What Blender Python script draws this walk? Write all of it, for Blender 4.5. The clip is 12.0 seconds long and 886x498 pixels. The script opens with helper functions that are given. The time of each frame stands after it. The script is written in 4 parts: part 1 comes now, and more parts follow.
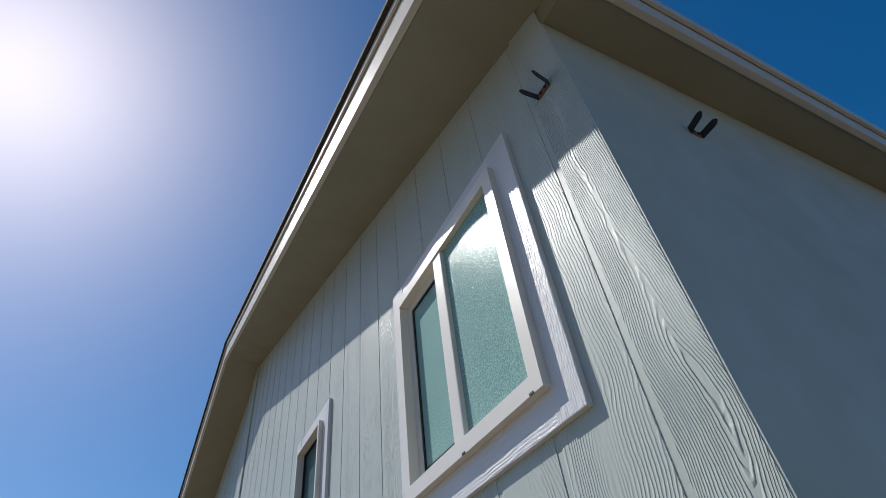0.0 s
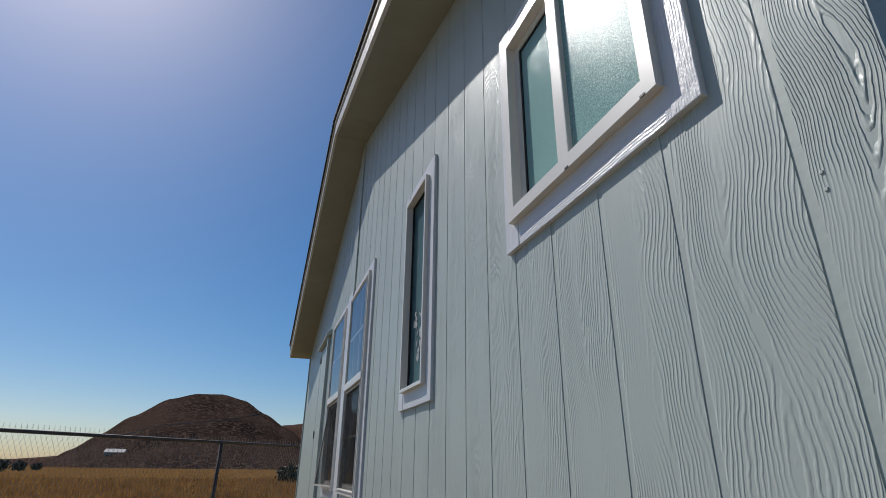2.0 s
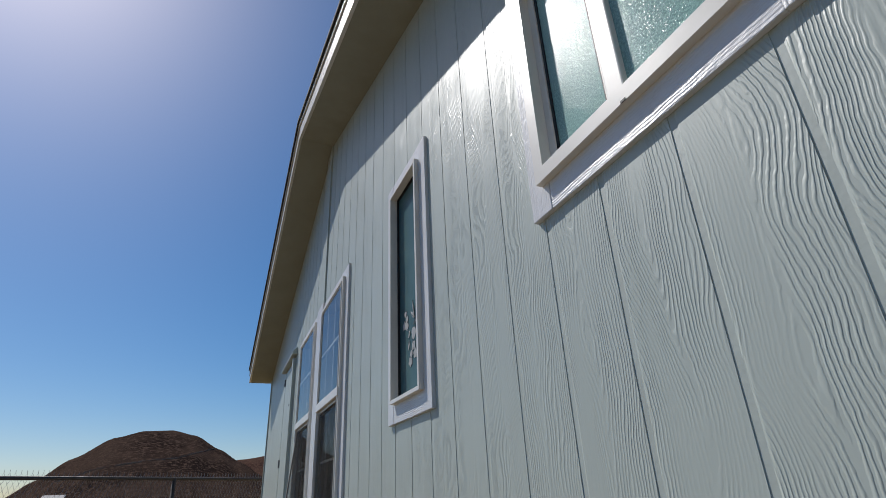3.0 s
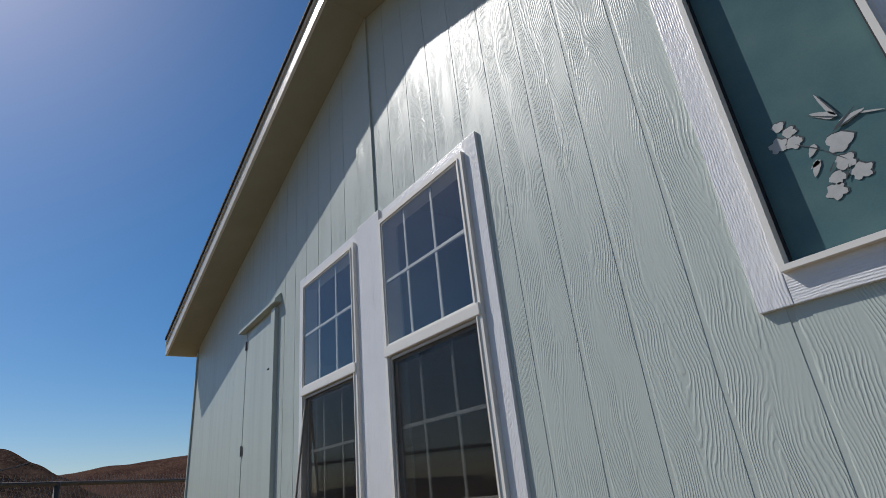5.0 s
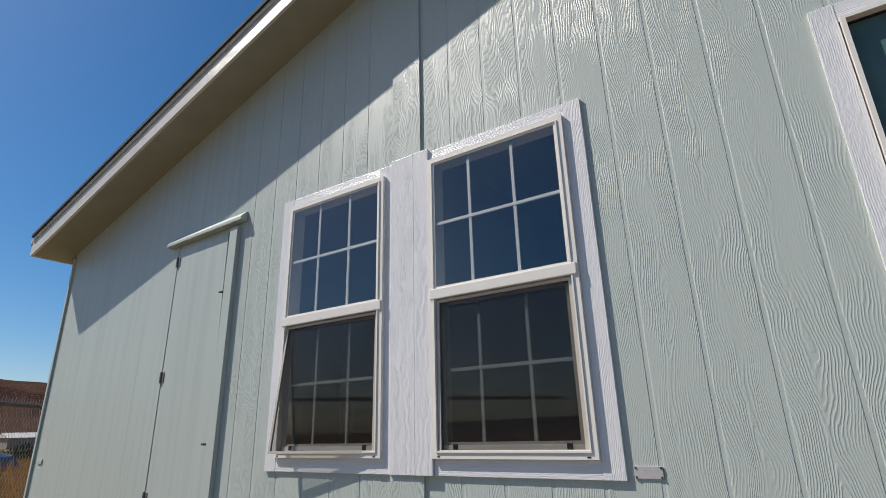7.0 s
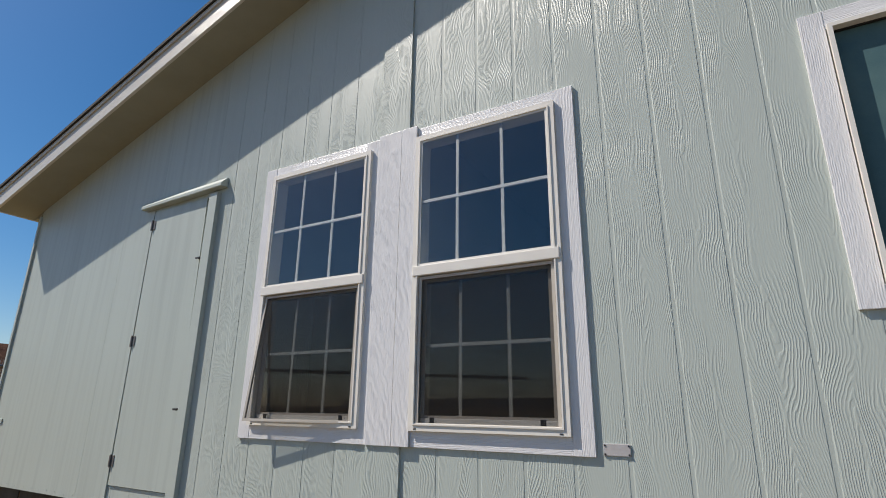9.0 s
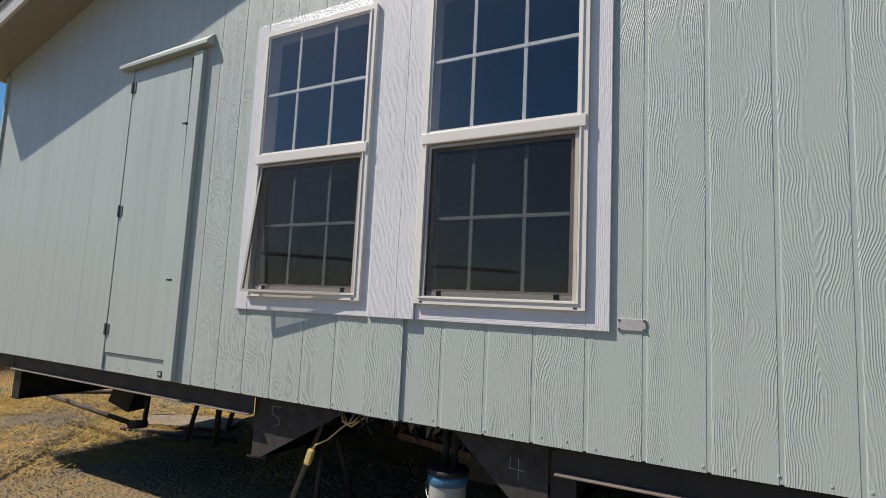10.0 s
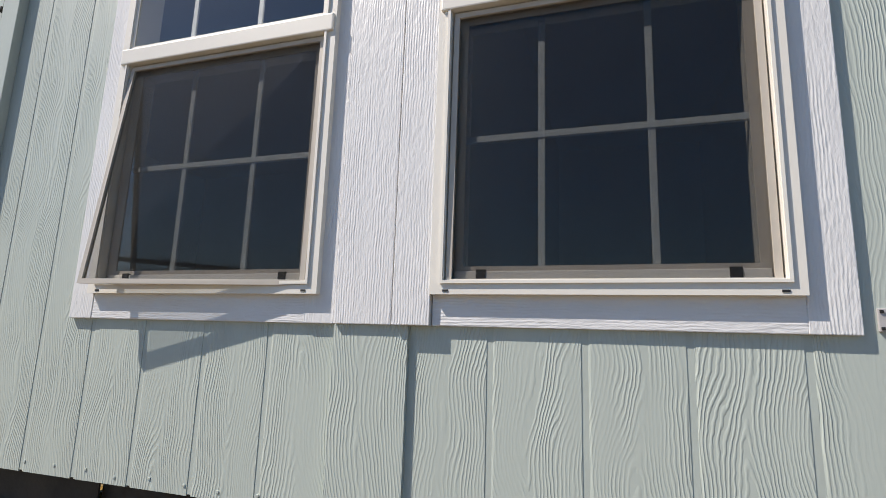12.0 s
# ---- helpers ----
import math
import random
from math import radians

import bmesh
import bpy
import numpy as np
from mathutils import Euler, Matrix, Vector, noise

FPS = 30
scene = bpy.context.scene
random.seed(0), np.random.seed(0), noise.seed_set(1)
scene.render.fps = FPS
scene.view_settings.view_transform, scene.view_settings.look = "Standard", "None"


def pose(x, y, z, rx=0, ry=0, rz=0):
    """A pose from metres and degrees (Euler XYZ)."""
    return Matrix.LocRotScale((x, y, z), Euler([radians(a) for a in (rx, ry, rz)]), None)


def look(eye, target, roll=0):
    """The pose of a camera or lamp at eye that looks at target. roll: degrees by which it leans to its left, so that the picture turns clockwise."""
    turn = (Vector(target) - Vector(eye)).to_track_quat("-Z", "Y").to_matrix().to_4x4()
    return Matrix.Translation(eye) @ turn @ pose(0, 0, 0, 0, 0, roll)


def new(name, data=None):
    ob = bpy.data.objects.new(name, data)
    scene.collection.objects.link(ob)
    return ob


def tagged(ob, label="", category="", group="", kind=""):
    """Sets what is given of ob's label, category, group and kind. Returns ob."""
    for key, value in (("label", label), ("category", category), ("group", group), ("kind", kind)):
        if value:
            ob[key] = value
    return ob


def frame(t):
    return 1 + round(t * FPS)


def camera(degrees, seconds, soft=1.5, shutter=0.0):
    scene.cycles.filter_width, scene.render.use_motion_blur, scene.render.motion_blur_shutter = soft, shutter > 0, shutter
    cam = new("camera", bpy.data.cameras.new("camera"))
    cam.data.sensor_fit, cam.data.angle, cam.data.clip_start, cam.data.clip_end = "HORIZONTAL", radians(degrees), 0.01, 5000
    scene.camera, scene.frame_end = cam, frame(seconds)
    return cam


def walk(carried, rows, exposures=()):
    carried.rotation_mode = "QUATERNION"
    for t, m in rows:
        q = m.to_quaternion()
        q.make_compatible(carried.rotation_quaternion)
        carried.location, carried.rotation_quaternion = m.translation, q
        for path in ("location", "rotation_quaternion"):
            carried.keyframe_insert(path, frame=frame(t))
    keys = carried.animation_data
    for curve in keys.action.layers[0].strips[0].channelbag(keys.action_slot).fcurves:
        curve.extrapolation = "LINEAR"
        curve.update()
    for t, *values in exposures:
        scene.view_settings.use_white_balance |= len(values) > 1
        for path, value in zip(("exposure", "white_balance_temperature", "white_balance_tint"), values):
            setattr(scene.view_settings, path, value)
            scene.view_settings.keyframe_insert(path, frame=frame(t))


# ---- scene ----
cam = camera(79.9, 12.0, soft=0.9)
PATH = [
    (0, (4.49, -0.649, 1.869), (3.255, 0.124, 3.239), -8.2),
    (0.5, (4.38, -0.663, 1.823), (2.948, -0.008, 3.055), -4.4),
    (1, (4.37, -0.68, 1.78), (2.762, -0.089, 2.812), -1.5),
    (1.5, (4.402, -0.666, 1.709), (2.661, -0.108, 2.519), 0.1),
    (2, (4.423, -0.657, 1.679), (2.669, -0.081, 2.446), 0.7),
    (2.5, (4.354, -0.69, 1.685), (2.652, -0.048, 2.515), -0.4),
    (2.7, (4.275, -0.689, 1.661), (2.588, -0.02, 2.501), -1.4),
    (4.3, (2.906, -1.095, 1.653), (1.358, -0.152, 2.498), -7.4),
    (4.5, (2.728, -1.194, 1.645), (1.206, -0.208, 2.49), -8.3),
    (5, (2.344, -1.407, 1.63), (0.911, -0.27, 2.437), -6.2),
    (5.5, (2.023, -1.639, 1.616), (0.713, -0.35, 2.405), -4.9),
    (6, (1.7, -1.852, 1.641), (0.478, -0.464, 2.403), -4.3),
    (6.5, (1.533, -2.038, 1.652), (0.414, -0.53, 2.341), -2.6),
    (7, (1.517, -2.139, 1.622), (0.483, -0.555, 2.271), -1.5),
    (7.2, (1.544, -2.134, 1.623), (0.547, -0.514, 2.243), -1.1),
    (8.8, (1.485, -2.191, 1.606), (0.585, -0.523, 2.246), 0.3),
    (9, (1.476, -2.194, 1.606), (0.519, -0.535, 2.181), 0.7),
    (9.5, (1.389, -2.117, 1.548), (0.408, -0.413, 1.913), 1.8),
    (10, (1.299, -2.084, 1.497), (0.355, -0.333, 1.711), 2.7),
    (10.5, (1.175, -1.964, 1.457), (0.24, -0.202, 1.602), 2.5),
    (11, (0.967, -1.674, 1.434), (0.04, 0.093, 1.573), 2.1),
    (11.5, (0.74, -1.496, 1.397), (-0.059, 0.323, 1.63), 2.0),
    (12, (0.469, -1.208, 1.391), (-0.145, 0.663, 1.741), 1.9),
]
EXPOSURE = [(0, -0.13, 6250, 12), (0.5, -0.2, 6250, 12), (1.5, -0.48, 6200, 12), (2.7, -0.4, 6200, 12), (4.5, -0.38, 6200, 12), (5.5, -0.3, 6300, 12), (6.5, -0.1, 6450, 13), (7, -0.02, 6550, 13), (9.5, -0.02, 6650, 13), (10.5, 0.07, 6700, 13), (11.5, 0.24, 6700, 13), (12, 0.26, 6700, 13)]
walk(cam, [(t, look(eye, target, roll)) for t, eye, target, roll in PATH], EXPOSURE)

# ---- world and sun ----
SUN = Vector((-0.5615, -0.313, 0.766)).normalized()
world = bpy.data.worlds.new("sky")
scene.world = world
world.use_nodes = True
wn = world.node_tree
sky = wn.nodes.new("ShaderNodeTexSky")
sky.sky_type, sky.sun_disc = "NISHITA", False
sky.sun_elevation = math.asin(SUN.z)
sky.sun_rotation = math.atan2(SUN.x, SUN.y)
sky.altitude, sky.air_density, sky.dust_density, sky.ozone_density = 700, 1.0, 1.4, 3.0
deep = wn.nodes.new("ShaderNodeHueSaturation")
deep.inputs["Saturation"].default_value = 1.40
deep.inputs["Hue"].default_value = 0.496
wn.links.new(sky.outputs[0], deep.inputs["Color"])
wn.links.new(deep.outputs[0], wn.nodes["Background"].inputs[0])
wn.nodes["Background"].inputs[1].default_value = 0.101
sun_data = bpy.data.lights.new("sun", "SUN")
sun_data.energy, sun_data.angle, sun_data.color = 5.0, radians(0.53), (1.0, 0.95, 0.87)
sun = new("sun", sun_data)
sun.matrix_world = look(SUN * 60, (0, 0, 0))

# ---- materials ----


class Mat:
    """A node material with short ways to add nodes."""

    def __init__(self, name, color=(0.5, 0.5, 0.5), rough=0.6, metal=0.0):
        self.m = bpy.data.materials.new(name)
        self.m.use_nodes = True
        self.t = self.m.node_tree
        self.b = self.t.nodes["Principled BSDF"]
        self.set("Base Color", (*color, 1)), self.set("Roughness", rough), self.set("Metallic", metal)

    def put_in(self, socket, value):
        if isinstance(value, bpy.types.NodeSocket):
            self.t.links.new(value, socket)
        elif value is not None:
            socket.default_value = value

    def set(self, key, value):
        self.put_in(self.b.inputs[key], value)

    def node(self, kind, **props):
        n = self.t.nodes.new(kind)
        for k, v in props.items():
            setattr(n, k, v)
        return n

    def math(self, op, a, b=None, c=None):
        n = self.node("ShaderNodeMath", operation=op)
        for i, v in enumerate((a, b, c)):
            self.put_in(n.inputs[i], v)
        return n.outputs[0]

    def coords(self):
        return self.node("ShaderNodeTexCoord").outputs["Object"]

    def place(self):
        return self.node("ShaderNodeNewGeometry").outputs["Position"]

    def random(self):
        return self.node("ShaderNodeObjectInfo").outputs["Random"]

    def split(self, v):
        n = self.node("ShaderNodeSeparateXYZ")
        self.put_in(n.inputs[0], v)
        return n.outputs

    def join(self, x, y, z):
        n = self.node("ShaderNodeCombineXYZ")
        for i, v in enumerate((x, y, z)):
            self.put_in(n.inputs[i], v)
        return n.outputs[0]

    def scaled(self, v, s):
        n = self.node("ShaderNodeVectorMath", operation="MULTIPLY")
        self.put_in(n.inputs[0], v)
        n.inputs[1].default_value = s
        return n.outputs[0]

    def noise(self, v, scale, detail=3, rough=0.5):
        n = self.node("ShaderNodeTexNoise")
        self.put_in(n.inputs["Vector"], v)
        n.inputs["Scale"].default_value, n.inputs["Detail"].default_value, n.inputs["Roughness"].default_value = scale, detail, rough
        return n.outputs[0]

    def ramp(self, f, lo, hi, a=0.0, b=1.0):
        n = self.node("ShaderNodeMapRange")
        n.clamp = True
        self.put_in(n.inputs[0], f)
        for i, v in enumerate((lo, hi, a, b)):
            n.inputs[i + 1].default_value = v
        return n.outputs[0]

    def mix(self, f, a, b):
        n = self.node("ShaderNodeMix", data_type="RGBA")
        self.put_in(n.inputs[0], f)
        self.put_in(n.inputs[6], (*a, 1) if isinstance(a, tuple) else a)
        self.put_in(n.inputs[7], (*b, 1) if isinstance(b, tuple) else b)
        return n.outputs[2]

    def bump(self, height, distance, strength=1.0):
        n = self.node("ShaderNodeBump")
        n.inputs["Strength"].default_value, n.inputs["Distance"].default_value = strength, distance
        self.put_in(n.inputs["Height"], height)
        self.set("Normal", n.outputs[0])


def siding_material(name, color, depth=0.0008, lines=125.0, streaks=0.15):
    """Painted fibre siding embossed with flame-shaped wood grain, a new figure on each board."""
    m = Mat(name, color, 0.42)
    co = m.coords()
    x, y, z = m.split(co)
    seed = m.math("MULTIPLY", m.random(), 97.0)
    sway = m.math("MULTIPLY", m.math("SUBTRACT", m.noise(m.join(seed, 0.0, z), 1.6, 2), 0.5), 0.20)
    u = m.math("ADD", x, sway)
    arm = m.math("SQRT", m.math("ADD", m.math("MULTIPLY", u, u), 0.00012))
    flame = m.math("MULTIPLY", m.noise(m.join(seed, 3.0, z), 1.7, 1), 17.0)
    drift = m.math("MULTIPLY", m.noise(m.join(x, seed, m.math("MULTIPLY", z, 0.22)), 9, 2), 8.0)
    jitter = m.math("MULTIPLY", m.noise(m.join(m.math("MULTIPLY", x, 1.4), seed, m.math("MULTIPLY", z, 0.7)), 42, 2), 0.9)
    field = m.math("ADD", m.math("ADD", flame, drift), m.math("ADD", jitter, m.math("MULTIPLY", arm, lines)))
    wave = m.math("SINE", m.math("MULTIPLY", field, 6.283))
    ridge = m.ramp(wave, -0.35, 0.95)
    patch = m.ramp(m.noise(m.join(x, seed, m.math("MULTIPLY", z, 0.3)), 9, 2), 0.36, 0.57, 0.12, 1.0)
    fibre = m.noise(m.join(m.math("MULTIPLY", x, 170.0), seed, m.math("MULTIPLY", z, 7.0)), 1.0, 3)
    h = m.math("ADD", m.math("MULTIPLY", ridge, patch), m.math("MULTIPLY", fibre, 0.25))
    m.bump(h, depth)
    stain = m.ramp(m.noise(m.scaled(m.place(), (3.0, 3.0, 0.5)), 1.2, 4), 0.35, 0.75)
    c = m.mix(m.math("MULTIPLY", stain, 0.22), color, tuple(v * 0.86 for v in color))
    streak = m.ramp(m.noise(m.scaled(m.place(), (22.0, 22.0, 0.6)), 1.0, 3), 0.45, 0.75)
    c = m.mix(m.math("MULTIPLY", streak, streaks), c, tuple(v * 0.80 for v in color))
    dust = m.ramp(m.noise(m.place(), 60, 3), 0.55, 0.8)
    c = m.mix(m.math("MULTIPLY", dust, 0.15), c, (0.60, 0.58, 0.50))
    m.set("Base Color", c)
    m.set("Roughness", m.ramp(fibre, 0.2, 0.8, 0.36, 0.52))
    m.set("Specular IOR Level", 0.5)
    return m.m


def trim_material(name, color, axis, depth=0.0009, rough=0.34):
    """Painted, rough-sawn trim with grain along one axis."""
    m = Mat(name, color, rough)
    x, y, z = m.split(m.place())
    a, b = (x, z) if axis == "z" else (z, x)
    wob = m.math("MULTIPLY", m.noise(m.join(m.math("MULTIPLY", a, 8.0), y, m.math("MULTIPLY", b, 7.0)), 1.0, 2), 3.2)
    rings = m.math("SINE", m.math("ADD", m.math("MULTIPLY", a, 900.0), m.math("MULTIPLY", wob, 6.283)))
    lumps = m.noise(m.join(m.math("MULTIPLY", a, 120.0), m.math("MULTIPLY", y, 120.0), m.math("MULTIPLY", b, 34.0)), 1.0, 3, 0.6)
    where = m.ramp(m.noise(m.join(m.math("MULTIPLY", a, 14.0), 5.0, m.math("MULTIPLY", b, 3.0)), 1.0, 2), 0.38, 0.6)
    m.bump(m.math("ADD", m.math("MULTIPLY", m.ramp(rings, -0.8, 0.9), m.math("MULTIPLY", where, 0.55)), m.math("MULTIPLY", m.ramp(lumps, 0.3, 0.7), 0.9)), depth)
    m.set("Base Color", m.mix(m.ramp(m.noise(m.place(), 7, 4), 0.4, 0.8, 0.0, 0.4), color, tuple(c * 0.85 for c in color)))
    return m.m


def plain(name, color, rough=0.5, metal=0.0, vary=0.15, scale=12.0, relief=0.0005, fine=90.0):
    """A paint, plastic or metal with soft stains and a fine relief."""
    m = Mat(name, color, rough, metal)
    n = m.noise(m.place(), scale, 5, 0.6)
    m.set("Base Color", m.mix(m.ramp(n, 0.35, 0.7), color, tuple(c * (1 - vary) for c in color)))
    m.set("Roughness", m.ramp(n, 0.3, 0.7, rough * 0.85, min(1.0, rough * 1.15)))
    if relief:
        m.bump(m.noise(m.place(), fine, 3), relief)
    return m.m


def glass_material(name, tint):
    m = Mat(name)
    t = m.node("ShaderNodeBsdfTransparent")
    t.inputs[0].default_value = (*tint, 1)
    g = m.node("ShaderNodeBsdfGlossy")
    g.inputs["Roughness"].default_value = 0.015
    f = m.node("ShaderNodeFresnel")
    f.inputs[0].default_value = 2.2
    mix = m.node("ShaderNodeMixShader")
    m.t.links.new(f.outputs[0], mix.inputs[0])
    m.t.links.new(t.outputs[0], mix.inputs[1])
    m.t.links.new(g.outputs[0], mix.inputs[2])
    m.t.links.new(mix.outputs[0], m.t.nodes["Material Output"].inputs[0])
    return m.m


def clear_material():
    """The inner faces of a pane, which add nothing to the outer one."""
    m = Mat("pane_inner_face")
    t = m.node("ShaderNodeBsdfTransparent")
    m.t.links.new(t.outputs[0], m.t.nodes["Material Output"].inputs[0])
    return m.m


def screen_material():
    """Fine dark insect mesh: half of the light goes through."""
    m = Mat("insect_mesh", (0.035, 0.035, 0.035), 0.7)
    x, y, z = m.split(m.coords())
    specks = m.ramp(m.noise(m.coords(), 55, 2), 0.76, 0.79)
    m.set("Base Color", m.mix(specks, (0.020, 0.021, 0.022), (0.10, 0.10, 0.09)))
    m.set("Specular IOR Level", 0.08)
    m.set("Alpha", m.math("ADD", 0.30, m.math("MULTIPLY", specks, 0.2)))
    return m.m


def frosted_material(name, low, high, rough, relief, speckle):
    """Obscure glass: a pebbled, milky green-blue sheet."""
    m = Mat(name, low, rough)
    big = m.noise(m.place(), 5, 3)
    c = m.mix(m.ramp(big, 0.3, 0.7), low, high)
    m.set("Base Color", m.mix(m.math("MULTIPLY", m.ramp(m.noise(m.place(), 210, 3, 0.7), 0.42, 0.62), speckle), c, tuple(min(1.0, v * 1.9) for v in high)))
    m.set("IOR", 1.5)
    m.set("Specular IOR Level", 0.035)
    m.bump(m.noise(m.place(), 330, 2), relief)
    return m.m


def ground_material():
    m = Mat("dry_ground", (0.3, 0.25, 0.18), 0.95)
    m.set("Specular IOR Level", 0.0)
    p = m.place()
    x, y, z = m.split(p)
    straw = m.ramp(m.noise(p, 1.1, 6, 0.7), 0.45, 0.56)
    near = m.ramp(m.math("SUBTRACT", m.math("MULTIPLY", x, -1.0), m.math("MULTIPLY", y, -0.6)), 1.8, 4.4)
    straw = m.math("MULTIPLY", straw, near)
    grain = m.noise(p, 45, 4, 0.7)
    stones = m.node("ShaderNodeTexVoronoi")
    stones.inputs["Scale"].default_value = 38
    m.put_in(stones.inputs["Vector"], p)
    gravel = m.mix(m.ramp(grain, 0.3, 0.7), (0.10, 0.080, 0.055), (0.29, 0.235, 0.165))
    fibres = m.noise(m.scaled(p, (60, 14, 10)), 1.0, 4, 0.7)
    dry = m.mix(m.ramp(fibres, 0.3, 0.7), (0.28, 0.17, 0.042), (0.52, 0.34, 0.10))
    c = m.mix(straw, gravel, dry)
    far = m.ramp(m.math("MULTIPLY", x, -1.0), 7.0, 11.0)
    field = m.mix(m.ramp(m.noise(m.scaled(p, (0.05, 0.4, 1)), 2.0, 6, 0.7), 0.35, 0.65), (0.10, 0.052, 0.018), (0.20, 0.110, 0.038))
    m.set("Base Color", m.mix(far, c, field))
    m.bump(m.math("ADD", stones.outputs["Distance"], m.math("MULTIPLY", grain, 0.6)), 0.012)
    return m.m


def blade_material(name, pale, deep):
    """Dry blades that let part of the light through."""
    m = Mat(name, pale, 0.8)
    m.set("Specular IOR Level", 0.1)
    c = m.mix(m.ramp(m.noise(m.place(), 0.5, 4, 0.7), 0.38, 0.62), pale, deep)
    m.set("Base Color", c)
    t = m.node("ShaderNodeBsdfTranslucent")
    m.put_in(t.inputs[0], c)
    mix = m.node("ShaderNodeMixShader")
    mix.inputs[0].default_value = 0.5
    m.t.links.new(m.b.outputs[0], mix.inputs[1])
    m.t.links.new(t.outputs[0], mix.inputs[2])
    m.t.links.new(mix.outputs[0], m.t.nodes["Material Output"].inputs[0])
    return m.m


def hill_material(name, dark, light):
    m = Mat(name, dark, 0.95)
    m.set("Specular IOR Level", 0.0)
    p = m.place()
    scrub = m.noise(p, 0.30, 5, 0.8)
    broad = m.noise(p, 0.018, 4)
    c = m.mix(m.ramp(scrub, 0.50, 0.58), dark, light)
    m.set("Base Color", m.mix(m.ramp(broad, 0.42, 0.60, 0.0, 0.55), c, tuple(v * 0.75 for v in light)))
    m.bump(scrub, 1.3)
    return m.m


SAGE = (0.470, 0.518, 0.470)
M_SIDING = siding_material("sage_siding", SAGE)
M_SMOOTH = siding_material("sage_siding_smooth", SAGE, 0.00013, 45.0, 0.6)
M_CORNER = siding_material("sage_corner_board", SAGE, 0.0018, 215.0)
M_SAGE_FLAT = plain("sage_paint", SAGE, 0.5, vary=0.12, scale=5)
M_TRIM_Z = trim_material("white_trim_upright", (0.74, 0.735, 0.73), "z")
M_TRIM_X = trim_material("white_trim_level", (0.74, 0.735, 0.73), "x")
M_FASCIA = trim_material("fascia_paint", (0.62, 0.59, 0.52), "x", 0.0008, 0.35)
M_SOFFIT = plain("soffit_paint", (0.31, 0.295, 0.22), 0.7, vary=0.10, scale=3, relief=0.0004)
M_VINYL = plain("almond_vinyl", (0.80, 0.765, 0.69), 0.35, vary=0.06, scale=6, relief=0.0001)
M_SCREEN_FRAME = plain("tan_screen_frame", (0.54, 0.49, 0.42), 0.4, vary=0.1, relief=0.0001)
M_MUNTIN = plain("grey_muntin", (0.62, 0.63, 0.63), 0.45, vary=0.05, relief=0)
M_GLASS = glass_material("window_glass", (0.80, 0.84, 0.86))
M_CLEAR = clear_material()
M_MESH = screen_material()
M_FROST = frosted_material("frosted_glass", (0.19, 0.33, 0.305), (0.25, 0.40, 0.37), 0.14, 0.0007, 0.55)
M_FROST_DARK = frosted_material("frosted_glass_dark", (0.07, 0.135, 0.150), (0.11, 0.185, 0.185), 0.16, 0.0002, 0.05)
M_DECAL = plain("decal_white", (0.46, 0.46, 0.44), 0.5, vary=0.2, scale=40, relief=0)
M_DECAL_DARK = plain("decal_dark", (0.05, 0.06, 0.06), 0.5, relief=0)
M_SHINGLE = plain("asphalt_shingle", (0.05, 0.048, 0.046), 0.95, vary=0.4, scale=60, relief=0.003)
M_STEEL = plain("black_steel", (0.022, 0.021, 0.021), 0.55, vary=0.35, scale=9, relief=0.0006)
M_PLATE_STEEL = plain("dusty_plate", (0.055, 0.047, 0.042), 0.8, vary=0.4, scale=14)
# dust plus painted sunlight: pale copy for steel parts that catch the sun
M_DUSTY_LIT = plain("dusty_sunlit_steel", (0.24, 0.19, 0.15), 0.8, vary=0.3, scale=12)
M_RUST = plain("rusty_steel", (0.22, 0.13, 0.08), 0.8, vary=0.4, scale=18)
M_GALV = plain("galvanised_steel", (0.22, 0.20, 0.19), 0.5, 0.6, vary=0.3)
M_WIRE = plain("fence_wire", (0.42, 0.42, 0.41), 0.45, 0.7, vary=0.2, relief=0)
M_ROOM = plain("room_paint", (0.30, 0.28, 0.25), 0.8, vary=0.1, scale=2)
M_DARK = plain("black_rubber", (0.012, 0.012, 0.012), 0.6)
M_CHALK = plain("chalk", (0.30, 0.30, 0.29), 0.9, vary=0.4, scale=40, relief=0)
M_YELLOW = plain("yellow_cord", (0.62, 0.47, 0.16), 0.6)
M_BUCKET = plain("bucket_plastic", (0.40, 0.39, 0.36), 0.4, vary=0.25, scale=20)
M_BLUE = plain("blue_plastic", (0.05, 0.17, 0.29), 0.4)
M_TARP = plain("blue_tarp", (0.07, 0.16, 0.26), 0.5, vary=0.4, scale=2)
M_PLATE = plain("plate_paint", (0.47, 0.45, 0.44), 0.45, vary=0.15, scale=30)
M_GROUND = ground_material()
M_STONE = plain("gravel_stone", (0.34, 0.27, 0.19), 0.9, vary=0.5, scale=30)
M_STRAW = plain("straw", (0.56, 0.38, 0.11), 0.85, vary=0.4, scale=8, relief=0)
M_GRASS = blade_material("dry_grass", (0.34, 0.19, 0.06), (0.20, 0.095, 0.032))
M_PIPE = plain("weathered_fence_pipe", (0.10, 0.085, 0.075), 0.6, 0.3, vary=0.3)
M_TOW = plain("rusty_tow_steel", (0.075, 0.050, 0.036), 0.8, vary=0.5, scale=16)
M_LEAF = plain("shrub_leaf", (0.07, 0.08, 0.035), 0.7, vary=0.4, relief=0)
M_HILL = hill_material("scrub_hill", (0.026, 0.018, 0.015), (0.115, 0.075, 0.055))
M_RANGE = hill_material("far_range", (0.040, 0.023, 0.019), (0.14, 0.082, 0.058))
M_TRACK = plain("dirt_track", (0.42, 0.28, 0.20), 0.95)

# ---- builders ----


